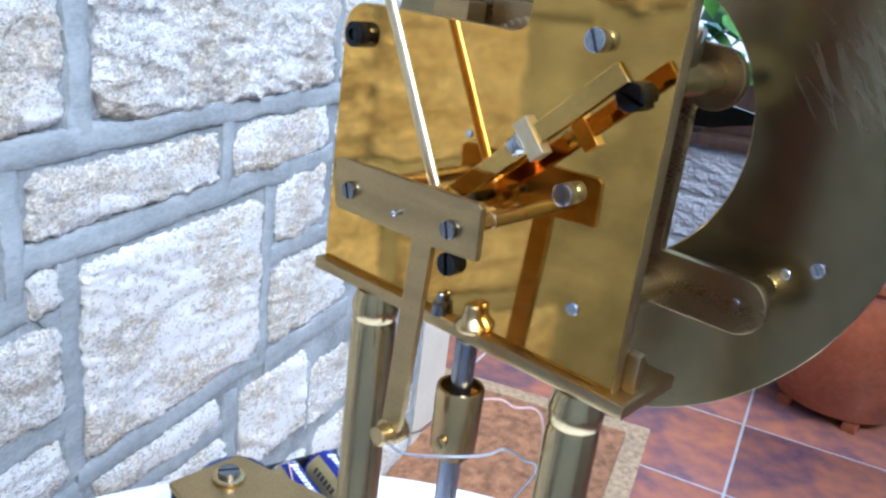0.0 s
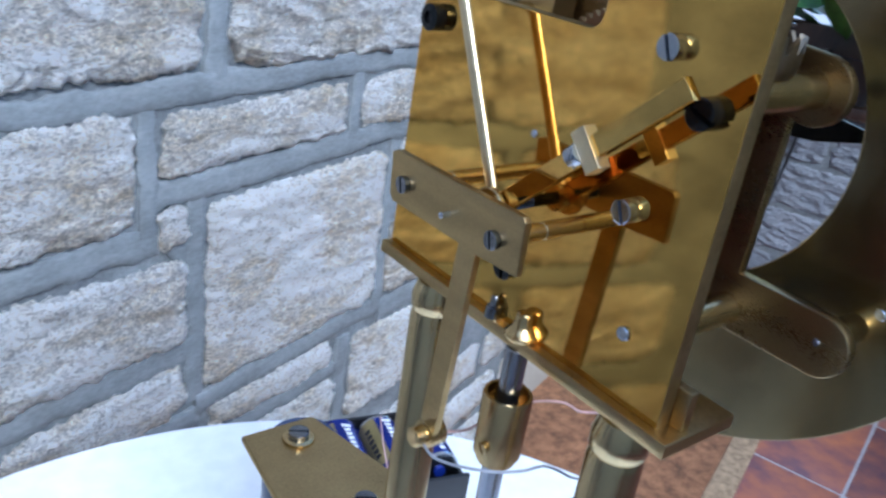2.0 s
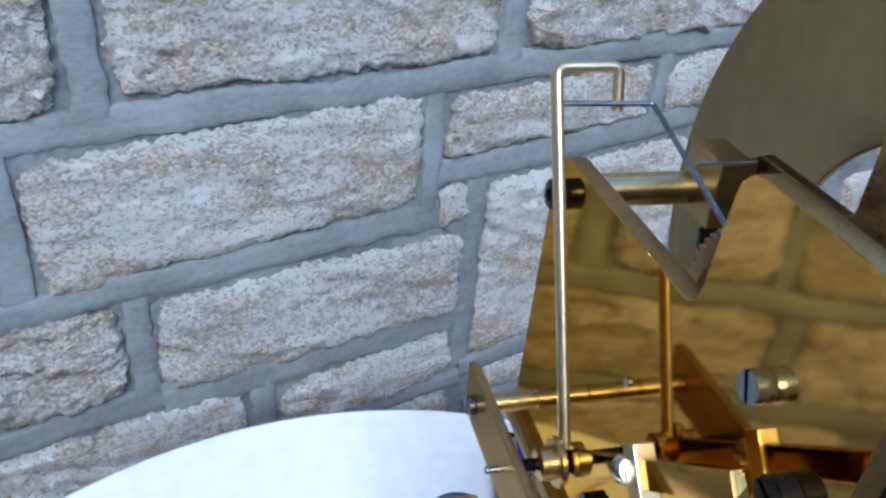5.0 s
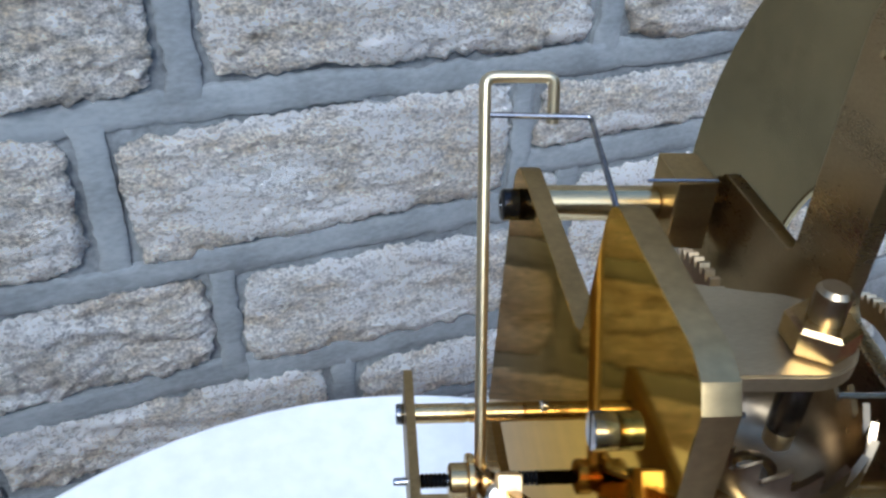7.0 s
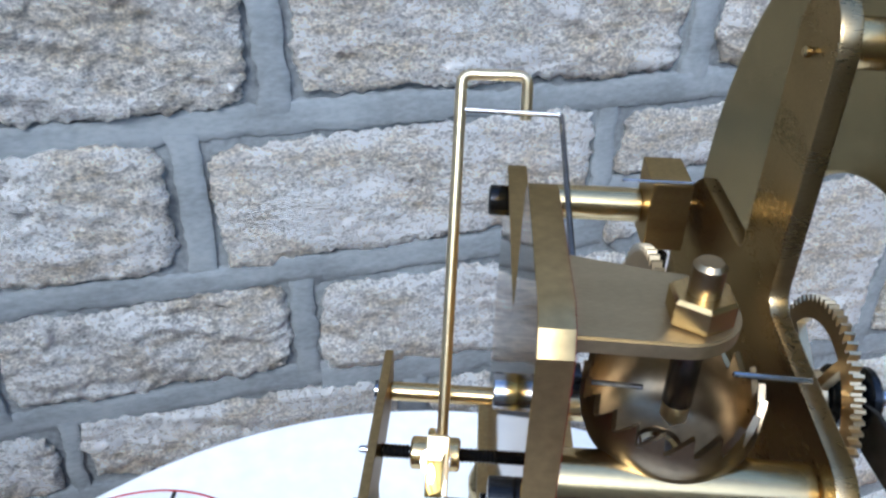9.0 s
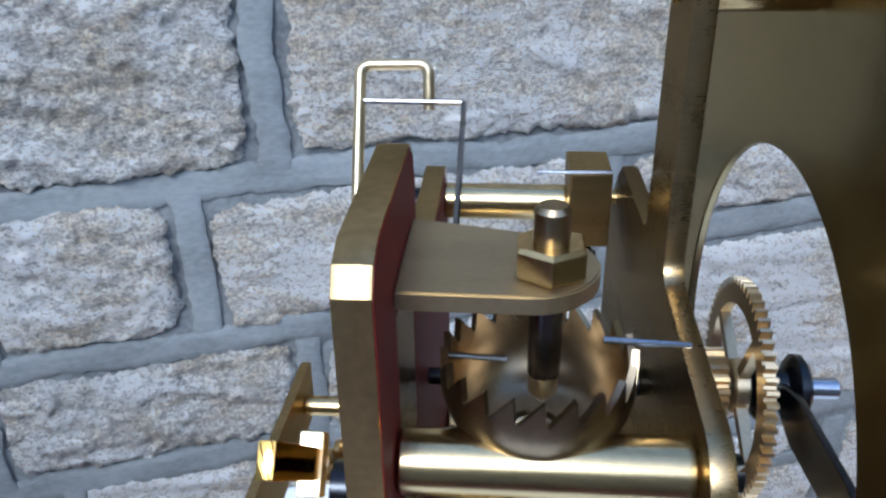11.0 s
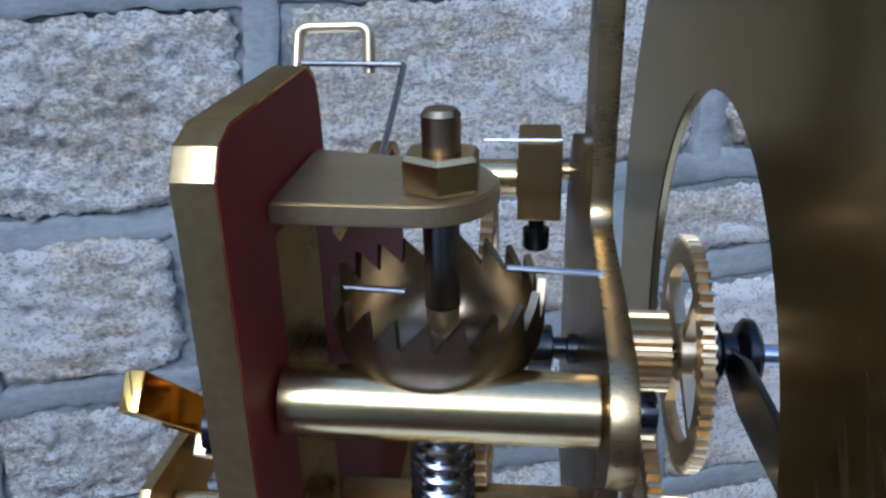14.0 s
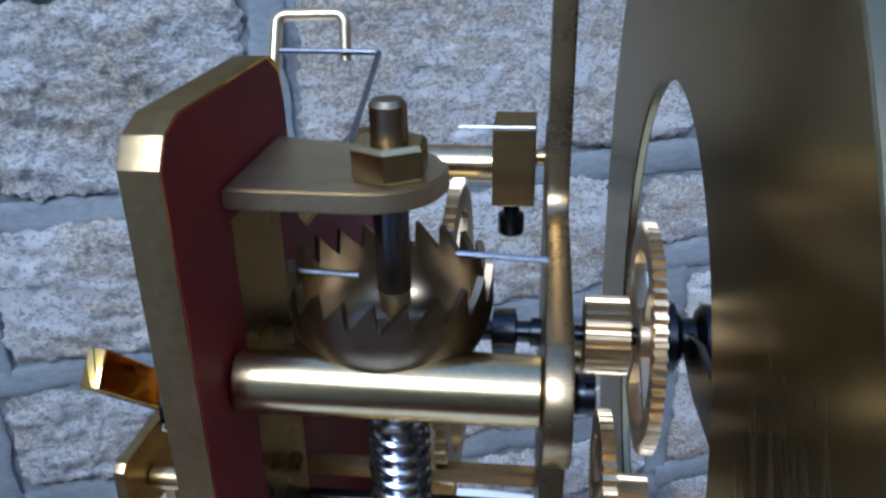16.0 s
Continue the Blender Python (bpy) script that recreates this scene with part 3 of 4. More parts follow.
back_outline = [(0, 0), (101, 0), (99.4, 65)] + arc(91.8, 67.2, 7.6, 0, 90, 6) + [(42, 74.8)] + arc(42, 78.8, 4, 270, 180, 5)[1:] + [(36.9, 94)] + arc(31.4, 95.6, 5.4, 0, 90, 6) + [(5.2, 101.0), (1.8, 99.7), (0, 97.0)]
plate = part("back_plate", sheet(back_outline, 0, 4.1, 0.22), POLISHED, clock, angle=22)
plate.data.materials.append(FILED)
for f in plate.data.polygons:
    f.material_index = 0 if abs(f.normal.x) > 0.9 else 1
# two thin dark red sheets just off the plate's inner face
for facing in ([(0.25, 0.6), (14, 1), (14, 86.5), (36.4, 86.5), (36.5, 94), (35.2, 98.4), (31.4, 100.7), (5.3, 100.7), (2.0, 99.45), (0.25, 96.9)], [(30.5, 1), (99.5, 1), (97.5, 65), (90, 74), (42, 74), (38.2, 77), (36.5, 86.3), (30.5, 86.3)]):
    part("inner_facing", sheet(facing, 4.11, 4.18, 0), RED, clock, "dark red facing on the plate's inner face")
# extra sheet of duller brass that paints in the polished plate's dim reflection
part("dim_reflection_strip", sheet([(14.2, 1), (30.3, 1), (30.3, 86.3), (14.2, 86.3)], 4.11, 4.16, 0), OLD, clock, "added dull brass strip standing in for the plate's dimmer reflection")
part("base_plate", box(-2.6, 22, -4.8, 102.4, -3.6, -0.05, bevel=0.4), BRASS, clock, keep_plane=True)
for y in (79.9, 9.2):
    part("pillar", lathe((2.4, y, TABLE + 0.2), (0, 0, 1), [(0, 9), (4, 9.4), (6, 7.2), (9, 6.6), (320, 6.6), (322, 6.1), (323.2, 6.7), (326.6, 6.9), (331.1, 5.6)], 48), LACQUERED, clock)
FRONT = 38.8
front_outline = [(0, 8.5)] + arc(-9, 16, 7.5, 270, 90, 12) + [(13.5, 23.5), (13.5, 61.5)] + arc(9.8, 68.8, 7.8, 300, 100, 12) + [(34.6, 79.0)] + arc(34.6, 82.8, 3.8, 270, 360, 5)[1:] + [(39.0, 118.0)] + arc(46.5, 118.0, 7.5, 180, 0, 12) + [(54, 82)] + arc(56.5, 82, 2.5, 180, 270, 4)[1:] + [(83, 79.2), (88, 75.5), (95, 66), (95, 8.5)]
part("front_plate", sheet(front_outline, FRONT, FRONT + 3, 0.35), OLD, clock)
for y, z in ((10.4, 68.7), (88, 12), (14, 14)):
    part("frame_pillar", lathe((4.4, y, z), (1, 0, 0), [(0, 3.6), (0.4, 4.05), (FRONT - 4.8, 4.05), (FRONT - 4.4, 3.6)], 40), LACQUERED, clock)
    screw_head((FRONT + 3, y, z), (1, 0, 0), 2.3, 2.6, "screw", BLUED, clock)

# dial ring on pillars
ring = bmesh.new()
seg = 128
lay = []
for x, r in ((56, 42.8), (56.3, 42.4), (57.4, 42.4), (57.7, 42.8), (57.7, 88.2), (57.5, 88.4), (56.2, 88.4), (56, 88.2)):
    lay.append([ring.verts.new((x, (46.2 if r < 60 else 49.6) + r * math.cos(2 * math.pi * i / seg), (52.0 if r < 60 else 50.5) + r * math.sin(2 * math.pi * i / seg))) for i in range(seg)])
for a, b in zip(lay, lay[1:] + lay[:1]):
    for i in range(seg):
        ring.faces.new((a[i], a[(i + 1) % seg], b[(i + 1) % seg], b[i]))
dial = part("dial_ring", ring, DIAL, clock, "wide scratched brass dial ring", keep_plane="x")
for y, z in ((-8.9, 16.8), (45, 118.6), (103, 16.5)):
    part("dial_pillar", lathe((FRONT + 3, y, z), (1, 0, 0), [(0, 3.2), (0.4, 3.6), (13.6, 3.6), (14.15, 3.2)], 26), TURNED, clock)
    if z < 100:
        screw_head((FRONT, y, z), (-1, 0, 0), 0.9, 0.5, "pin", STEEL, clock)
part("pin", rod((FRONT - 1.2, 47.2, 116.4), (FRONT, 47.2, 116.4), 0.8), TURNED, clock)
screw_head((56, -20.7, 26.1), (-1, 0, 0), 1.9, 0.7, "rivet", STEEL, clock)
part("rivet", rod((55.4, -13.4, 22.4), (56.0, -13.4, 22.4), 1.4), STEEL, clock)

# screws on the back plate
for y, z in ((20.0, 42.1), (18.6, 76)):
    screw_head((-0.02, y, z), (-1, 0, 0), 2.6, 3.2, "screw", STEEL, clock, turn=25)
screw_head((-0.02, 8.1, 66.2), (-1, 0, 0), 3.2, 3.4, "nut", BLUED, clock, turn=70)
part("pivot", rod((-0.7, 13.8, 16), (0.2, 13.8, 16), 1.7), STEEL, clock)
part("pivot", rod((-0.7, 51, 48.8), (0.2, 51, 48.8), 1.0), STEEL, clock)
screw_head((-0.02, 51.4, 14.5), (-1, 0, 0), 3.2, 2.4, "screw", BLUED, clock, turn=10)
part("stud", lathe((-1.2, 52.6, -0.05), (0, 0, 1), [(0, 2.2), (3.0, 2.0), (3.4, 1.2), (5.6, 1.0), (6.0, 0.6)], 18), DARKSTEEL, clock)

# cock with its long pillar
part("cock_pillar", lathe((4.2, 90.4, 68.2), (1, 0, 0), [(0, 3.4), (0.3, 3.7), (24.4, 3.7), (24.7, 3.4)], 32), LACQUERED, clock)
part("nut", lathe((-0.02, 92.4, 66.6), (-1, 0, 0), [(0, 3.2), (0.3, 3.4), (3.3, 3.4), (3.7, 2.9), (3.72, 1.5), (3.0, 1.4)], 28), BLUED, clock)
part("cock_block", box(28.9, 37.1, 81.2, 94.5, 62.6, 78, bevel=0.4), BRASS, clock, keep_plane=True)
part("clamp_screw", lathe((32.6, 84.2, 56.0), (0, 0, 1), [(0, 2.3), (0.4, 2.6), (4.0, 2.6), (4.3, 1.6), (6.7, 1.6)], 22), BLUED, clock)
part("cock_pivot", rod((37.0, 88, 70.5), (39.5, 88, 70.5), 1.6), TURNED, clock)
part("steel_pin", rod((22.6, 81.6, 78.3), (37.0, 81.6, 78.3), 0.35, 8, 0.1), STEEL, clock)

# bracket that carries the escape arbor, with its long insulated leg
bracket_outline = [(25.0, 28.6), (37.8, 27.8), (41.2, -20)] + arc(44.4, -21.2, 2.8, 180, 360, 8) + [(47.2, -20), (43.8, 28), (69.6, 27.8), (71.0, 29.2), (71.7, 39.4), (70, 40.4), (26.2, 41.2), (25.2, 40.2)]
part("bracket", sheet(bracket_outline, -24.4, -22.6, 0.25), BRASS, clock)
for y in (65, 32.7):
    part("bracket_post", lathe((-22.6, y, 33.6), (1, 0, 0), [(0, 1.7), (0.3, 2.0), (10.5, 2.0), (10.7, 1.8), (11.2, 1.8), (11.4, 2.0), (22.4, 2.0), (22.6, 1.8)], 22), TURNED, clock)
    screw_head((-24.4, y, 33.6), (-1, 0, 0), 2.1, 1.6, "screw", DARKSTEEL, clock, turn=15)
part("terminal", lathe((-22.6, 45.2, -24.0), (-1, 0, 0), [(-3, 3.4), (-2.7, 3.6), (0, 3.6), (1.8, 3.6), (2.0, 2.6), (5.0, 2.5), (5.4, 2.0)], 22), TURNED, clock, "knurled brass terminal screw")

# escape arbor with threaded ends, collet, wire hook and counterpoise lever
AY, AZ = 48.2, 33.0
prof = [(3.4, 0.5), (5.5, 0.6)]
for i in range(9):
    prof += [(5.6 + i * 0.8, 1.5), (6.0 + i * 0.8, 1.15)]
part("arbor_thread", lathe((-29.5, AY, AZ), (1, 0, 0), prof + [(13.2, 1.2)], 16), BLUED, clock)
prof = [(0, 1.1)]
for i in range(13):
    prof += [(0.2 + i * 0.8, 1.5), (0.6 + i * 0.8, 1.15)]
part("arbor_thread", lathe((-9.2, AY, AZ), (1, 0, 0), prof + [(10.8, 1.1)], 16), BLUED, clock)
part("arbor_tip", rod((-27.0, AY, AZ), (-24.0, AY, AZ), 0.75), STEEL, clock)
part("collet", lathe((-16.8, AY, AZ), (1, 0, 0), [(0, 2.6), (0.4, 3.2), (3.2, 3.2), (3.3, 4.6), (3.6, 4.9), (4.5, 4.9), (4.8, 4.6), (4.9, 2.4), (6.5, 2.4), (6.6, 2.9), (6.9, 3.3), (9.3, 3.3), (9.7, 2.6)], 28), TURNED, clock, "flanged brass collet on the threaded arbor")
hook_pts = bend([(-10.8, AY + 1.6, AZ + 2), (-10.6, 82.8, 98.4), (2.0, 82.8, 98.6), (2.1, 80.6, 90.6)], 2.0)
part("wire_hook", tube(hook_pts, 1.1, 14, broad=2), WIRE, clock, "bent brass wire hook")
part("steel_link", tube(bend([(-10.0, 79.4, 92.6), (8.7, 79.4, 92.4), (9.2, 36, 79.5)], 0.7), 0.55, 8), DARKSTEEL, clock)
lever_dir = Vector((0, -42.7, 39.2)).normalized()
lever_m = Matrix.Translation((-10.5, AY, AZ)) @ Matrix.Rotation(math.atan2(lever_dir.z, -lever_dir.y), 4, (-1, 0, 0))
part("lever", box(-1.1, 1.1, -57.5, 2, -2.3, 2.3, bevel=0.25, m=lever_m), LEVER, clock, keep_plane=True)
part("lever_clamp", box(-2.0, 1.6, -33.6, -29.6, -4.6, 4.6, bevel=0.3, m=lever_m), WIRE, clock, "pale brass clamp block on the lever", keep_plane=True)
p = lever_m @ Vector((-0.6, -29.6, 0.4))
screw_head(p, lever_m.to_3x3() @ Vector((0, 1, 0)), 2.5, 3.0, "screw", STEEL, clock)

# vertical governor shaft with its bushing and collar
part("bushing", lathe((-1.6, 41.2, 0.0), (0, 0, 1), [(-0.4, 3.4), (0, 4.0), (0.9, 4.3), (1.5, 4.3), (1.9, 3.9), (3.4, 2.6), (4.6, 2.2), (6.6, 2.1), (7.0, 1.7)], 30), TURNED, clock, "flared brass oil bushing")
part("shaft", rod((-0.6, 42.3, TABLE + 0.3), (-0.6, 42.3, -3.5), 3.0, 28, 0.4), SHAFT, clock, "polished steel shaft")
collar = part("collar", lathe((-0.6, 42.3, -38.5), (0, 0, 1), [(0, 4.6), (0.4, 5.2), (2.6, 5.2), (2.8, 6.3), (20.6, 6.5), (21.2, 6.3), (21.2, 5.5), (14, 5.3), (14, 3.1)], 36), TURNED, clock, "hollow brass collar")
screw_head((-6.9, 41.2, -31.5), (-1, -0.35, 0), 1.6, 1.4, "screw", TURNED, collar, turn=30)
arm = Matrix.Translation((-0.6, 42.3, 0)) @ Matrix.Rotation(radians(45), 4, "Z")
part("crank_arm", box(5.0, 15.0, -2.8, 2.8, -38.4, -36.2, bevel=0.6, m=arm), TURNED, collar, keep_plane=True)
part("crank_pin", lathe(arm @ Vector((12.6, 0, -36.2)), (0, 0, 1), [(0, 1.5), (0.3, 1.7), (17.0, 1.7), (17.4, 1.2), (19.0, 1.1), (19.4, 0.7)], 18), TURNED, collar)
part("lug", box(4.4, 7.2, -3.2, 0.6, -0.1, 9.4, bevel=0.5), BRASS, clock, "short brass lug at the plate's foot", keep_plane=True)

# top bracket with bolt and crown wheel
top = bmesh.new()
loop = [(4.3, 12.2), (19.4, 11.8)] + [(19.4 + 8.2 * math.cos(radians(a)), 20.0 + 8.2 * math.sin(radians(a))) for a in range(-80, 91, 10)] + [(4.3, 32.0)]
f = top.faces.new([top.verts.new((x, y, 88.4)) for x, y in loop])
r = bmesh.ops.extrude_face_region(top, geom=[f])
bmesh.ops.translate(top, vec=(0, 0, 2.5), verts=[v for v in r["geom"] if isinstance(v, bmesh.types.BMVert)])
bmesh.ops.bevel(top, geom=[e for e in top.edges if abs(e.verts[0].co.z - e.verts[1].co.z) < 1e-6], offset=0.3, segments=2, affect="EDGES")
part("top_bracket", top, SATIN, clock, keep_plane=True)
hexnut((21.6, 17.4, 91.0), (0, 0, 1), 4.4, 4.0, "nut", TURNED, clock, turn=30)
prof = [(0, 1.9)]
for i in range(17):
    prof += [(0.2 + i * 0.65, 2.1), (0.52 + i * 0.65, 2.0)]
part("bolt", lathe((21.6, 17.4, 87.4), (0, 0, 1), prof + [(11.4, 2.1), (12.0, 1.6)], 24), TARNISHED, clock)
part("bolt_shank", lathe((21.4, 17.4, 77.0), (0, 0, 1), [(0, 1.7), (0.3, 2.0), (11.3, 2.0)], 24), DARKSTEEL, clock)
part("bolt_tip", lathe((21.4, 17.4, 72.9), (0, 0, 1), [(0, 0.3), (1.4, 1.5), (1.8, 1.85), (4.2, 1.9)], 20), WIRE, clock)
cup = bmesh.new()
CX, CY, CZ, CR, TEETH = 20.8, 18.8, 67.2, 12.0, 21
n = TEETH * 4
rings = []
SHELL = 0.9
for z, r in ((0, 3.0), (0.15, 5.0), (0.8, 7.4), (2.0, 9.3), (3.8, 10.8), (5.8, 11.6), (7.8, CR), (10.0, CR)):
    rings.append([cup.verts.new((CX + r * math.cos(2 * math.pi * i / n), CY + r * math.sin(2 * math.pi * i / n), CZ + z)) for i in range(n)])
tops = [9.8 + 3.3 * (0, 0.5, 1.0, 0.02)[i % 4] for i in range(n)]
steps = (0, 0.42, 0.84, 0.92)
turn = [2 * math.pi * (i // 4 + steps[i % 4]) / TEETH for i in range(n)]
for r in (CR, CR - SHELL):
    rings.append([cup.verts.new((CX + r * math.cos(turn[i]), CY + r * math.sin(turn[i]), CZ + tops[i])) for i in range(n)])
for z, r in ((7.8, CR - SHELL), (5.8, 10.7), (3.9, 9.9), (2.4, 8.6), (1.4, 6.6), (1.1, 3.0)):
    rings.append([cup.verts.new((CX + r * math.cos(2 * math.pi * i / n), CY + r * math.sin(2 * math.pi * i / n), CZ + z)) for i in range(n)])
for a, b in zip(rings, rings[1:] + rings[:1]):
    for i in range(n):
        cup.faces.new((a[i], a[(i + 1) % n], b[(i + 1) % n], b[i]))
part("crown_wheel", cup, CUP, clock, "brass crown wheel with saw teeth", angle=30)
part("pallet_staff", rod((9.0, 19, 78.3), (17.0, 19, 77.9), 0.4, 8, 0.1), STEEL, clock)
part("pallet_staff", rod((28.4, 18.8, 81.2), (39.0, 18.8, 80.7), 0.4, 8, 0.1), STEEL, clock)
part("crown_shaft", rod((CX, CY, 2), (CX, CY, 67.4), 2.2, 20), STEEL, clock)
coil = [(CX + 3.6 * math.cos(a * 0.5), CY + 3.6 * math.sin(a * 0.5), 60 - a * 0.17) for a in range(150)]
part("coil_spring", tube(coil, 0.55, 8), STEEL, clock, "steel coil spring")

third = part("third_wheel", gear(52, 52, 25.2, 23.6, 64, 24.0, 25.8, 1.5, 5, 3.4, 5.0), GEAR, clock, "crossed-out brass gear wheel", angle=30)
crossings(third, 52, 52, 20.2, 24.0, 25.8, 5, 5.0)

# cross arbors between the plates and the motion work in front
part("arbor", lathe((4.4, 46.2, 55.4), (1, 0, 0), [(0, 1.4), (6, 1.6), (6.2, 3.2), (9, 3.2), (9.2, 1.6), (26.6, 1.6), (26.9, 3.6), (30.4, 3.6), (30.7, 1.7), (32.6, 1.7), (32.8, 2.3), (34.3, 2.3), (34.4, 1.4), (56, 1.4)], 22), BLUED, clock)
part("arbor", lathe((4.4, 30, 34), (1, 0, 0), [(0, 1.3), (10, 1.5), (10.3, 3.4), (14, 3.4), (14.3, 1.5), (33.2, 1.5)], 20), BLUED, clock)
part("cross_bar", box(5, FRONT - 0.1, 28, 30.4, 40, 42.2, bevel=0.3), BRASS, clock, keep_plane=True)
great = part("great_wheel", gear(46.2, 55.4, 17.8, 16.5, 60, 53.7, 55.5, 1.5, 4, 3.0, 4.4), GEAR, clock, "crossed-out brass gear wheel", angle=30)
part("pinion", gear(46.2, 55.4, 6.2, 5.3, 20, 45.4, 52.0, 1.45), GEAR, clock, angle=30)
middle = part("intermediate_wheel", gear(36, 30.5, 15.2, 14.0, 48, 48.0, 50.0, 1.4, 4, 3.0, 3.6), GEAR, clock, "crossed-out brass gear wheel", angle=30)
part("pinion", gear(36, 30.5, 5.2, 4.3, 18, 50.4, 55.8, 1.4), GEAR, clock, angle=30)
crossings(great, 46.2, 55.4, 13.5, 53.7, 55.5, 4, 4.4)
crossings(middle, 36, 30.5, 11.0, 48.0, 50.0, 4, 3.6)
part("arbor", rod((FRONT + 2, 36, 30.5), (58, 36, 30.5), 1.35), STEEL, clock)
part("hand_collet", lathe((56.2, 46.2, 55.4), (1, 0, 0), [(0, 2.4), (0.5, 4.6), (1.4, 5.6), (2.6, 5.6), (3.4, 4.4), (3.8, 3.2), (5.8, 3.2), (6.2, 4.4), (7.0, 5.4), (8.2, 5.4), (9.0, 4.4), (9.6, 2.6)], 28), BLUED, clock)
part("hand_arbor", rod((65, 46.2, 55.4), (70.5, 46.2, 55.4), 1.7), STEEL, clock)


def hand(x, length, width, angle, name):
    m = Matrix.Translation((x, 46.2, 55.4)) @ Matrix.Rotation(radians(angle), 4, "X")
    o = [(-width * 0.35, 0), (-width, length * 0.2), (-width * 0.9, length * 0.55), (-width * 0.3, length * 0.8), (0, length), (width * 0.3, length * 0.8), (width * 0.9, length * 0.55), (width, length * 0.2), (width * 0.35, 0)]
    bm = sheet(o, 0, 1.1, 0.2)
    bmesh.ops.transform(bm, matrix=m, verts=bm.verts)
    return part(name, bm, BLUED, clock, "blued steel hand")


hand(60.4, 52, 4.2, 86, "hour_hand")

# ---- the coil stand behind the clock ----
stand = thing("coil_stand", (4, 140, TABLE), "small brass-topped stand with a navy coil on cream supports", "stand")
top = bmesh.new()
f = top.faces.new([top.verts.new((x, y, -119.5)) for x, y in ((-12, 170), (-17, 118), (14, 92), (34, 112), (20, 169.5))])
r = bmesh.ops.extrude_face_region(top, geom=[f])
bmesh.ops.translate(top, vec=(0, 0, 3), verts=[v for v in r["geom"] if isinstance(v, bmesh.types.BMVert)])
bmesh.ops.bevel(top, geom=list(top.edges), offset=0.4, segments=1, affect="EDGES")
part("top_plate", top, BRASS, stand, keep_plane=True)
for x, y in ((7.5, 158), (11, 112)):
    part("washer", lathe((x, y, -116.5), (0, 0, 1), [(0, 6.2), (0.3, 6.6), (1.4, 6.4), (1.8, 5.0)], 28), TURNED, stand)
    screw_head((x, y, -114.7), (0, 0, 1), 4.2, 2.4, "screw", DARKSTEEL, stand, turn=60)
part("support", box(-6, 6, 132, 140, TABLE + 0.3, -119.7, bevel=1), CREAM, stand, keep_plane=True)
part("support", box(-4, 8, 96, 103, TABLE + 0.3, -119.7, bevel=1), CREAM, stand, keep_plane=True)
part("coil", lathe((10, 158, TABLE + 0.3), (0, 0, 1), [(0, 15), (2, 16), (205, 16), (218, 14)], 36), NAVY, stand)

# ---- the marble table ----
table = thing("marble_table", (-3.5, 80.5, FLOOR), "round white marble pedestal table", "table")
part("tabletop", lathe((-3.5, 80.5, TABLE - 22), (0, 0, 1), [(0, 374), (3, 379), (10, 382), (17, 381.5), (20.5, 379.5), (22, 376)], 160), MARBLE, table)
part("column", lathe((-3.5, 80.5, FLOOR + 30), (0, 0, 1), [(0, 60), (20, 42), (60, 30), (500, 28), (660, 32), (690, 70), (712.8, 110)], 40), BLACK, table, "black cast pedestal")
part("foot", lathe((-3.5, 80.5, FLOOR + 0.5), (0, 0, 1), [(0, 230), (6, 232), (16, 215), (29.4, 90)], 60), BLACK, table, "black cast foot")

# ---- a spare dial lying on the table ----
spare = thing("dial_plate", (-220, 252, TABLE), "white round dial plate with a thin red rim, lying on marble", "dial plate")
part("plate", lathe((-220, 252, TABLE + 0.3), (0, 0, 1), [(0, 97), (0.9, 98), (1.2, 97.6)], 96), WHITE, spare)
rim = [(-220 + 98.6 * math.cos(2 * math.pi * i / 96), 252 + 98.6 * math.sin(2 * math.pi * i / 96), TABLE + 1.3) for i in range(97)]
part("rim", tube(rim, 0.9, 8), RED_WIRE, spare, "thin red rim")
part("mark", box(-221.6, -218.6, 334, 349.5, TABLE + 1.55, TABLE + 1.85), BLACK, spare, smooth=False)

# ---- battery box ----
BAT = Matrix.Translation((165, 341, TABLE)) @ pose(0, 0, 0, 0, 0, -104.5)
bat = thing("battery_box", tuple(BAT @ Vector((0, 0, 0.3))), "black battery holder with blue and gold cells on the table", "battery box")


def in_box(bm):
    bmesh.ops.transform(bm, matrix=BAT, verts=bm.verts)
    return bm


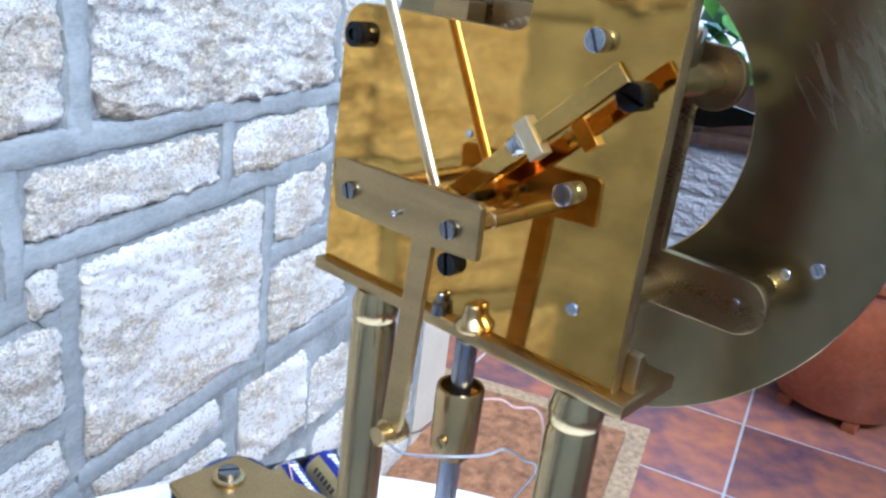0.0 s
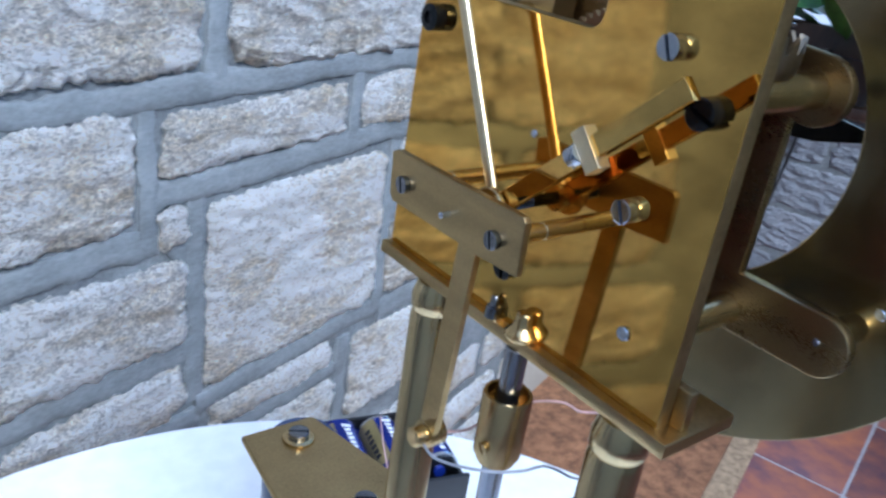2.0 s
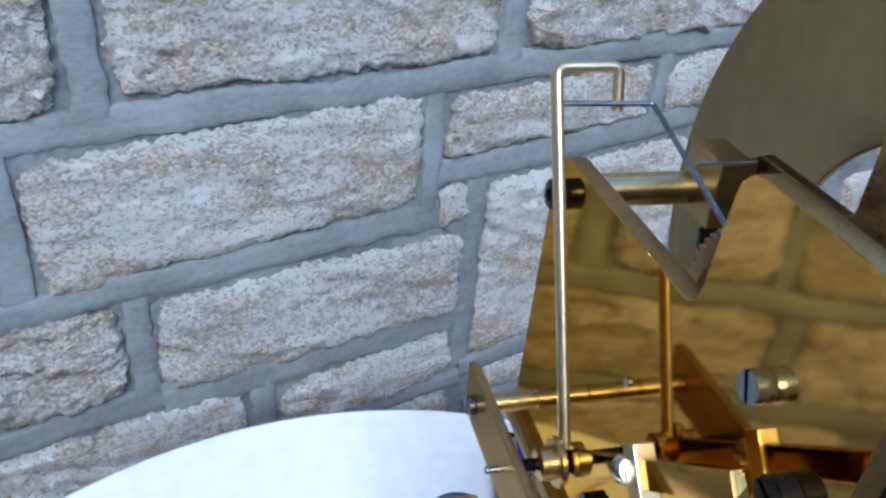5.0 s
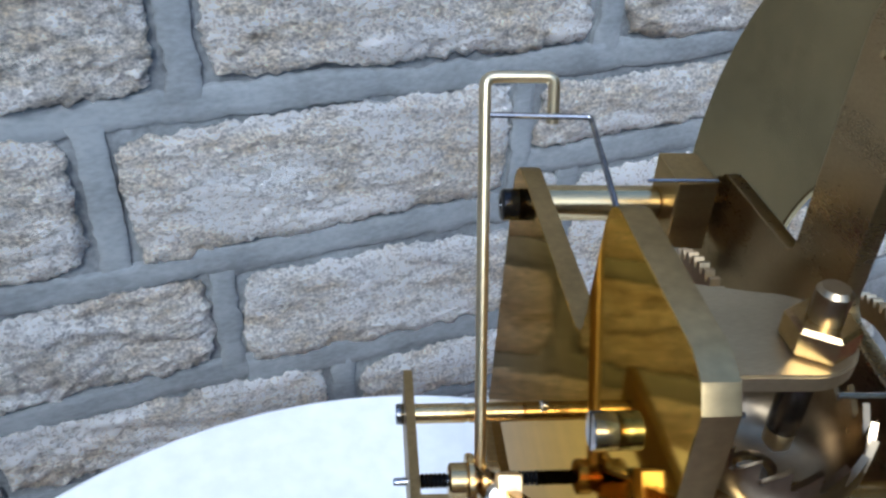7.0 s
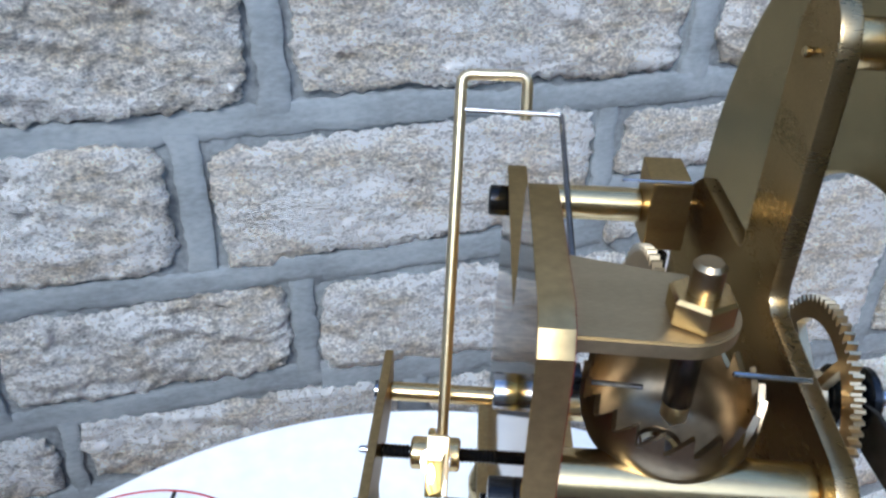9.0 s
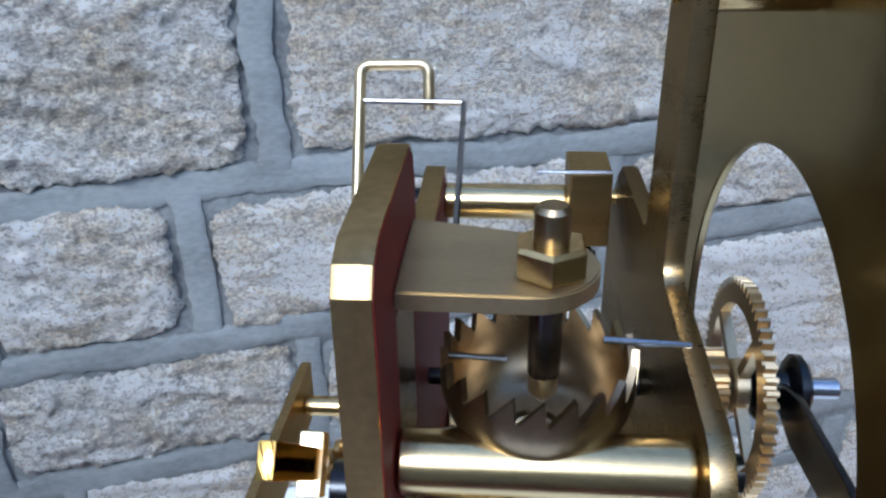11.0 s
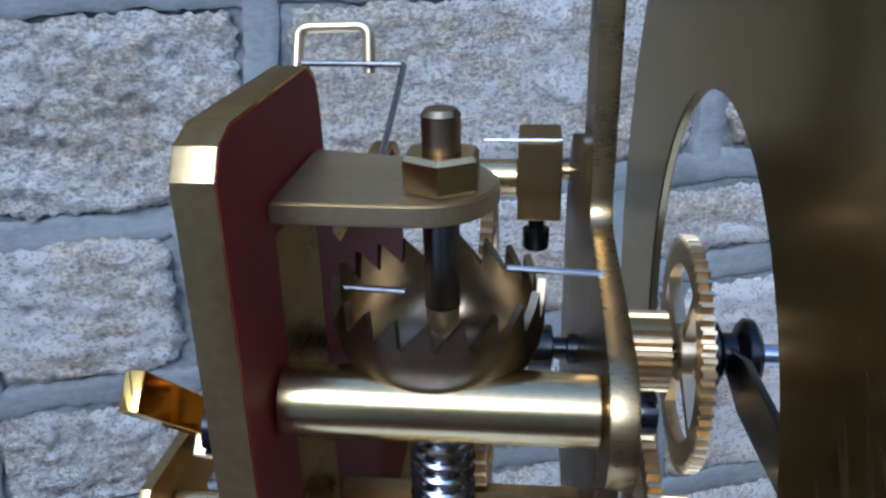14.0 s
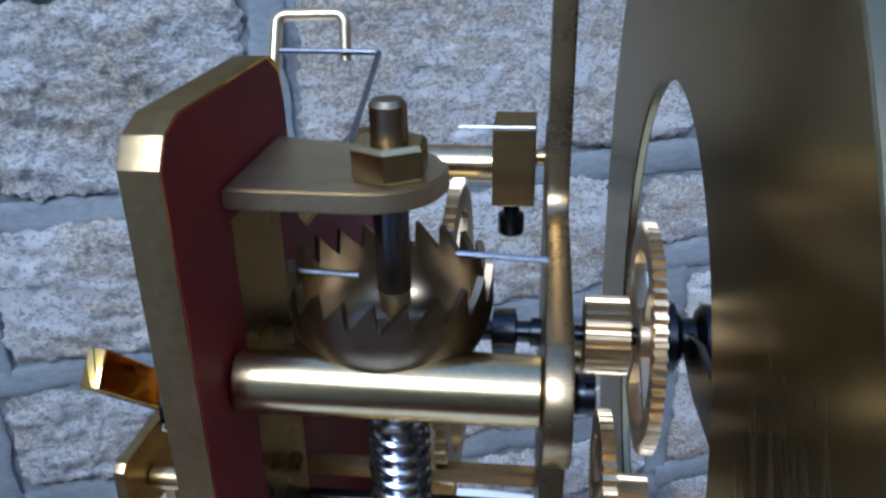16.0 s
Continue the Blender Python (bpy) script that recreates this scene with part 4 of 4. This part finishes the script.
tray = bmesh.new()
add_box(tray, -38, 50, -59, 79, 0.4, 2.8, bevel=0.5)
for x in (-38, 46.6):
    add_box(tray, x, x + 3.4, -59, 79, 2.9, 25, bevel=0.6)
for y in (-59, 76.2):
    add_box(tray, -34.5, 46.5, y, y + 2.8, 2.9, 18, bevel=0.6)
part("tray", in_box(tray), BLACK, bat, keep_plane=True)
for i in range(4):
    y = -39.8 + 33.2 * i
    tip = 1 if i % 2 else -1
    cell = part("cell", in_box(lathe((6 - 31 * tip, y, 19.8), (tip, 0, 0), [(0, 12), (0.4, 15.6), (1.2, 16.4), (58, 16.4), (59, 15.4), (59.4, 5), (61.6, 4.6)], 36)), CELL_BLUE, bat)
    bm = bmesh.new()
    strip = [[bm.verts.new((x, y + 16.48 * math.cos(radians(a)), 19.8 + 16.48 * math.sin(radians(a)))) for x in (-21, 30)] for a in range(108, 189, 8)]
    for p, q in zip(strip, strip[1:]):
        bm.faces.new((p[0], p[1], q[1], q[0]))
    part("gold_label", in_box(bm), CELL_GOLD, cell, "dull gold half of the label", keep_plane=True)
    part("end_ring", in_box(lathe((6 + 25.4 * tip, y, 19.8), (tip, 0, 0), [(0, 16.5), (2.8, 16.5), (3.2, 15.4)], 36)), STEEL, cell, keep_plane=True)
    for j in range(9):
        h = (7.6, 5.0, 5.0, 5.0, 4.6, 4.6, 5.0, 5.0, 4.8)[j]
        m = Matrix.Translation((0, y, 19.8)) @ Matrix.Rotation(radians(76), 4, "X")
        part("print_bar", in_box(box(-17 + j * 5.2, -13.6 + j * 5.2, 16.35, 16.6, -h / 2, h / 2, m=m)), WHITE, cell, smooth=False)
    for j in range(6):
        m = Matrix.Translation((0, y, 19.8)) @ Matrix.Rotation(radians(140), 4, "X")
        part("print_bar", in_box(box(-11 + j * 5.8, -7.2 + j * 5.8, 16.4, 16.65, -2.4, 2.4, m=m)), BLACK, cell, smooth=False)


def lead(name, pts, r, mat, label):
    return tagged(part(name, tube(sway(pts, 9), r, 8), mat), label, "wire")


lead("wire", [(-25, 45.2, -25.5), (-27, 36, -24), (-23, 24, -20), (-12, 23, -23.6), (-2.6, 24, -26.5), (10, 26, -36), (24, 30, -49), (40, 50, -90), (70, 90, -220), (110, 160, TABLE + 1)], 0.36, GREY_WIRE, "thin grey wire curling from the terminal")
lead("wire", [(-24, 46.2, -25.5), (-8, 55, -36), (6, 60, -42.9), (22, 61, -41), (38.9, 60, -43.7), (52.6, 60, -51.5), (76.5, 60, -74.7), (100, 80, -200), (120, 140, TABLE + 1)], 0.42, PINK_WIRE, "thin pink wire looping behind the shaft")
lead("wire", [(196, 352, TABLE + 38), (178, 322, TABLE + 42), (160, 285, TABLE + 38), (140, 240, TABLE + 10), (100, 200, TABLE + 1)], 0.6, PINK_WIRE, "thin pink wire lying over the cells")
lead("wire", [(60, 150, TABLE + 1), (75, 120, TABLE + 16), (100, 90, TABLE + 8), (140, 60, TABLE + 1)], 0.6, RED_WIRE, "thin red wire lying on the marble")

# ---- mat, pot, plant, socket ----
mat_m = WALL @ Matrix.Translation((1590, -230, 0))
mat = thing("doormat", tuple(mat_m @ Vector((0, 0, FLOOR))), "brown coir doormat with a pale edge", "doormat")
bm = bmesh.new()
g = []
for j in range(41):
    g.append([bm.verts.new((-400 + 20 * i, -260 + 15 * j, FLOOR + 13 + 3.5 * noise.noise(Vector((i, j, 0)) * 0.9))) for i in range(36)])
for j in range(40):
    for i in range(35):
        bm.faces.new((g[j][i], g[j][i + 1], g[j + 1][i + 1], g[j + 1][i]))
part("mat_surface", in_wall(bm, mat_m), COIR, mat)
bm = bmesh.new()
add_box(bm, 300, 360, -320, 345, FLOOR + 0.5, FLOOR + 12, bevel=3)
add_box(bm, -460, -400, -320, 345, FLOOR + 0.5, FLOOR + 12, bevel=3)
add_box(bm, -400, 300, -320, -260, FLOOR + 0.5, FLOOR + 12, bevel=3)
add_box(bm, -400, 300, 340, 345, FLOOR + 0.5, FLOOR + 12, bevel=1)
part("border", in_wall(bm, mat_m), COIR_EDGE, mat)

PX, PY = 2480, 440
pot = thing("plant_pot", (PX, PY, FLOOR), "large glazed terracotta pot raised on small feet", "pot")
part("body", lathe((PX, PY, FLOOR + 30), (0, 0, 1), [(0, 170), (8, 190), (120, 250), (260, 285), (380, 285), (430, 268), (445, 285), (470, 288), (478, 276), (470, 262), (420, 250)], 64), GLAZED, pot)
for a in (20, 140, 215):
    part("foot", box(-30, 30, -22, 22, FLOOR + 0.5, FLOOR + 31, bevel=6, m=Matrix.Translation((PX + 165 * math.cos(radians(a)), PY + 165 * math.sin(radians(a)), 0))), GLAZED, pot, keep_plane=True)

socket_m = WALL @ Matrix.Translation((2796, -174, -810)) @ pose(0, 0, 0, 0, 0, -90)
socket = thing("wall_socket", tuple(socket_m @ Vector((0, 0, 0))), "white plastic wall socket with a black lead on the low wall", "socket")
part("face", in_wall(box(-42, 42, -14, -1, -48, 48, bevel=4), socket_m), SOCKET, socket, keep_plane=True)
part("lead", tube(sway([socket_m @ Vector(q) for q in ((0, -16, -10), (6, -50, -60), (40, -40, -130), (52, -60, -200), (10, -90, -270), (60, -150, -280), (150, -120, -280), (190, -60, -279), (120, -30, -278), (70, -20, -220), (90, -16, 0), (112, -14, 220), (124, -14, 396))], 8), 5, 8), BLACK, socket)

# houseplant on the far sill
plant_at = WALL @ Vector((2835, -385, -371))
plant = thing("houseplant", tuple(plant_at), "broad-leaved green houseplant in a dark pot on the sill", "plant")
part("pot", lathe(plant_at + Vector((0, 0, 0.5)), (0, 0, 1), [(0, 70), (5, 78), (130, 100), (150, 104), (150, 92), (120, 88)], 32), BLACK, plant)
rnd = random.Random(3)
for i in range(60):
    a, el, d = rnd.uniform(0, 6.28), rnd.uniform(0.2, 1.3), rnd.uniform(180, 480)
    tip = plant_at + Vector((0, 0, 130)) + Vector((math.cos(a) * math.cos(el), math.sin(a) * math.cos(el), math.sin(el))) * d
    s = rnd.uniform(70, 120)
    q = Matrix.Translation(tip) @ Euler((rnd.uniform(-0.9, 0.9), rnd.uniform(-0.9, 0.9), a)).to_matrix().to_4x4()
    bm = bmesh.new()
    o = [(-s, 0, 0), (-s * 0.6, s * 0.42, 6), (0, s * 0.55, 10), (s * 0.6, s * 0.3, 4), (s * 1.1, 0, -12), (s * 0.6, -s * 0.3, 4), (0, -s * 0.55, 10), (-s * 0.6, -s * 0.42, 6)]
    mid = [bm.verts.new(q @ Vector((x, 0, -4))) for x in (-s * 0.6, 0, s * 0.6)]
    v = [bm.verts.new(q @ Vector(c)) for c in o]
    for f in ((v[0], v[1], mid[0]), (v[1], v[2], mid[1], mid[0]), (v[2], v[3], mid[2], mid[1]), (v[3], v[4], mid[2]), (v[4], v[5], mid[2]), (v[5], v[6], mid[1], mid[2]), (v[6], v[7], mid[0], mid[1]), (v[7], v[0], mid[0])):
        bm.faces.new(f)
    part("leaf", bm, LEAF, plant)

# ---- floor tiles and the blocks of the low wall ----
TILES = Matrix.Translation((1699, 462, 0)) @ pose(0, 0, 0, 0, 0, 15.9)
tile_mesh = None
for i in range(-10, 9):
    for j in range(-11, 8):
        c = TILES @ Vector((406 * (i + 0.5), 406 * (j + 0.5), 0))
        q = WALL.inverted() @ c
        if not (-1660 < q.x < 2960 and -3160 < q.y < (1860 if q.x > 1700 else 160)):
            continue
        if tile_mesh is None:
            ob = part("tile", box(-199.5, 199.5, -199.5, 199.5, -6, 0, bevel=2), TILE, None)
            tile_mesh = ob.data
        else:
            ob = new("tile", tile_mesh)
        ob.parent = floor
        ob.location = (c.x * MM, c.y * MM, FLOOR * MM)
        ob.rotation_euler = (0, 0, radians(15.9))
for row in range(4):
    z0 = FLOOR + 6 + 168 * row
    d = -2990 + 170 * (row % 2)
    while d < 1640:
        w = 420 + 90 * math.sin(d * 3.1 + row)
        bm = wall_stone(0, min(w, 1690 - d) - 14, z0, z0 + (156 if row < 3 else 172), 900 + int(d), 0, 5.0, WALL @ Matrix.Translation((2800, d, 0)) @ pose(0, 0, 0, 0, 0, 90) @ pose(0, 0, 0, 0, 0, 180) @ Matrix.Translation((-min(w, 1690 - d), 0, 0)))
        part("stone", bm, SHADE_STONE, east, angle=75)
        d += w
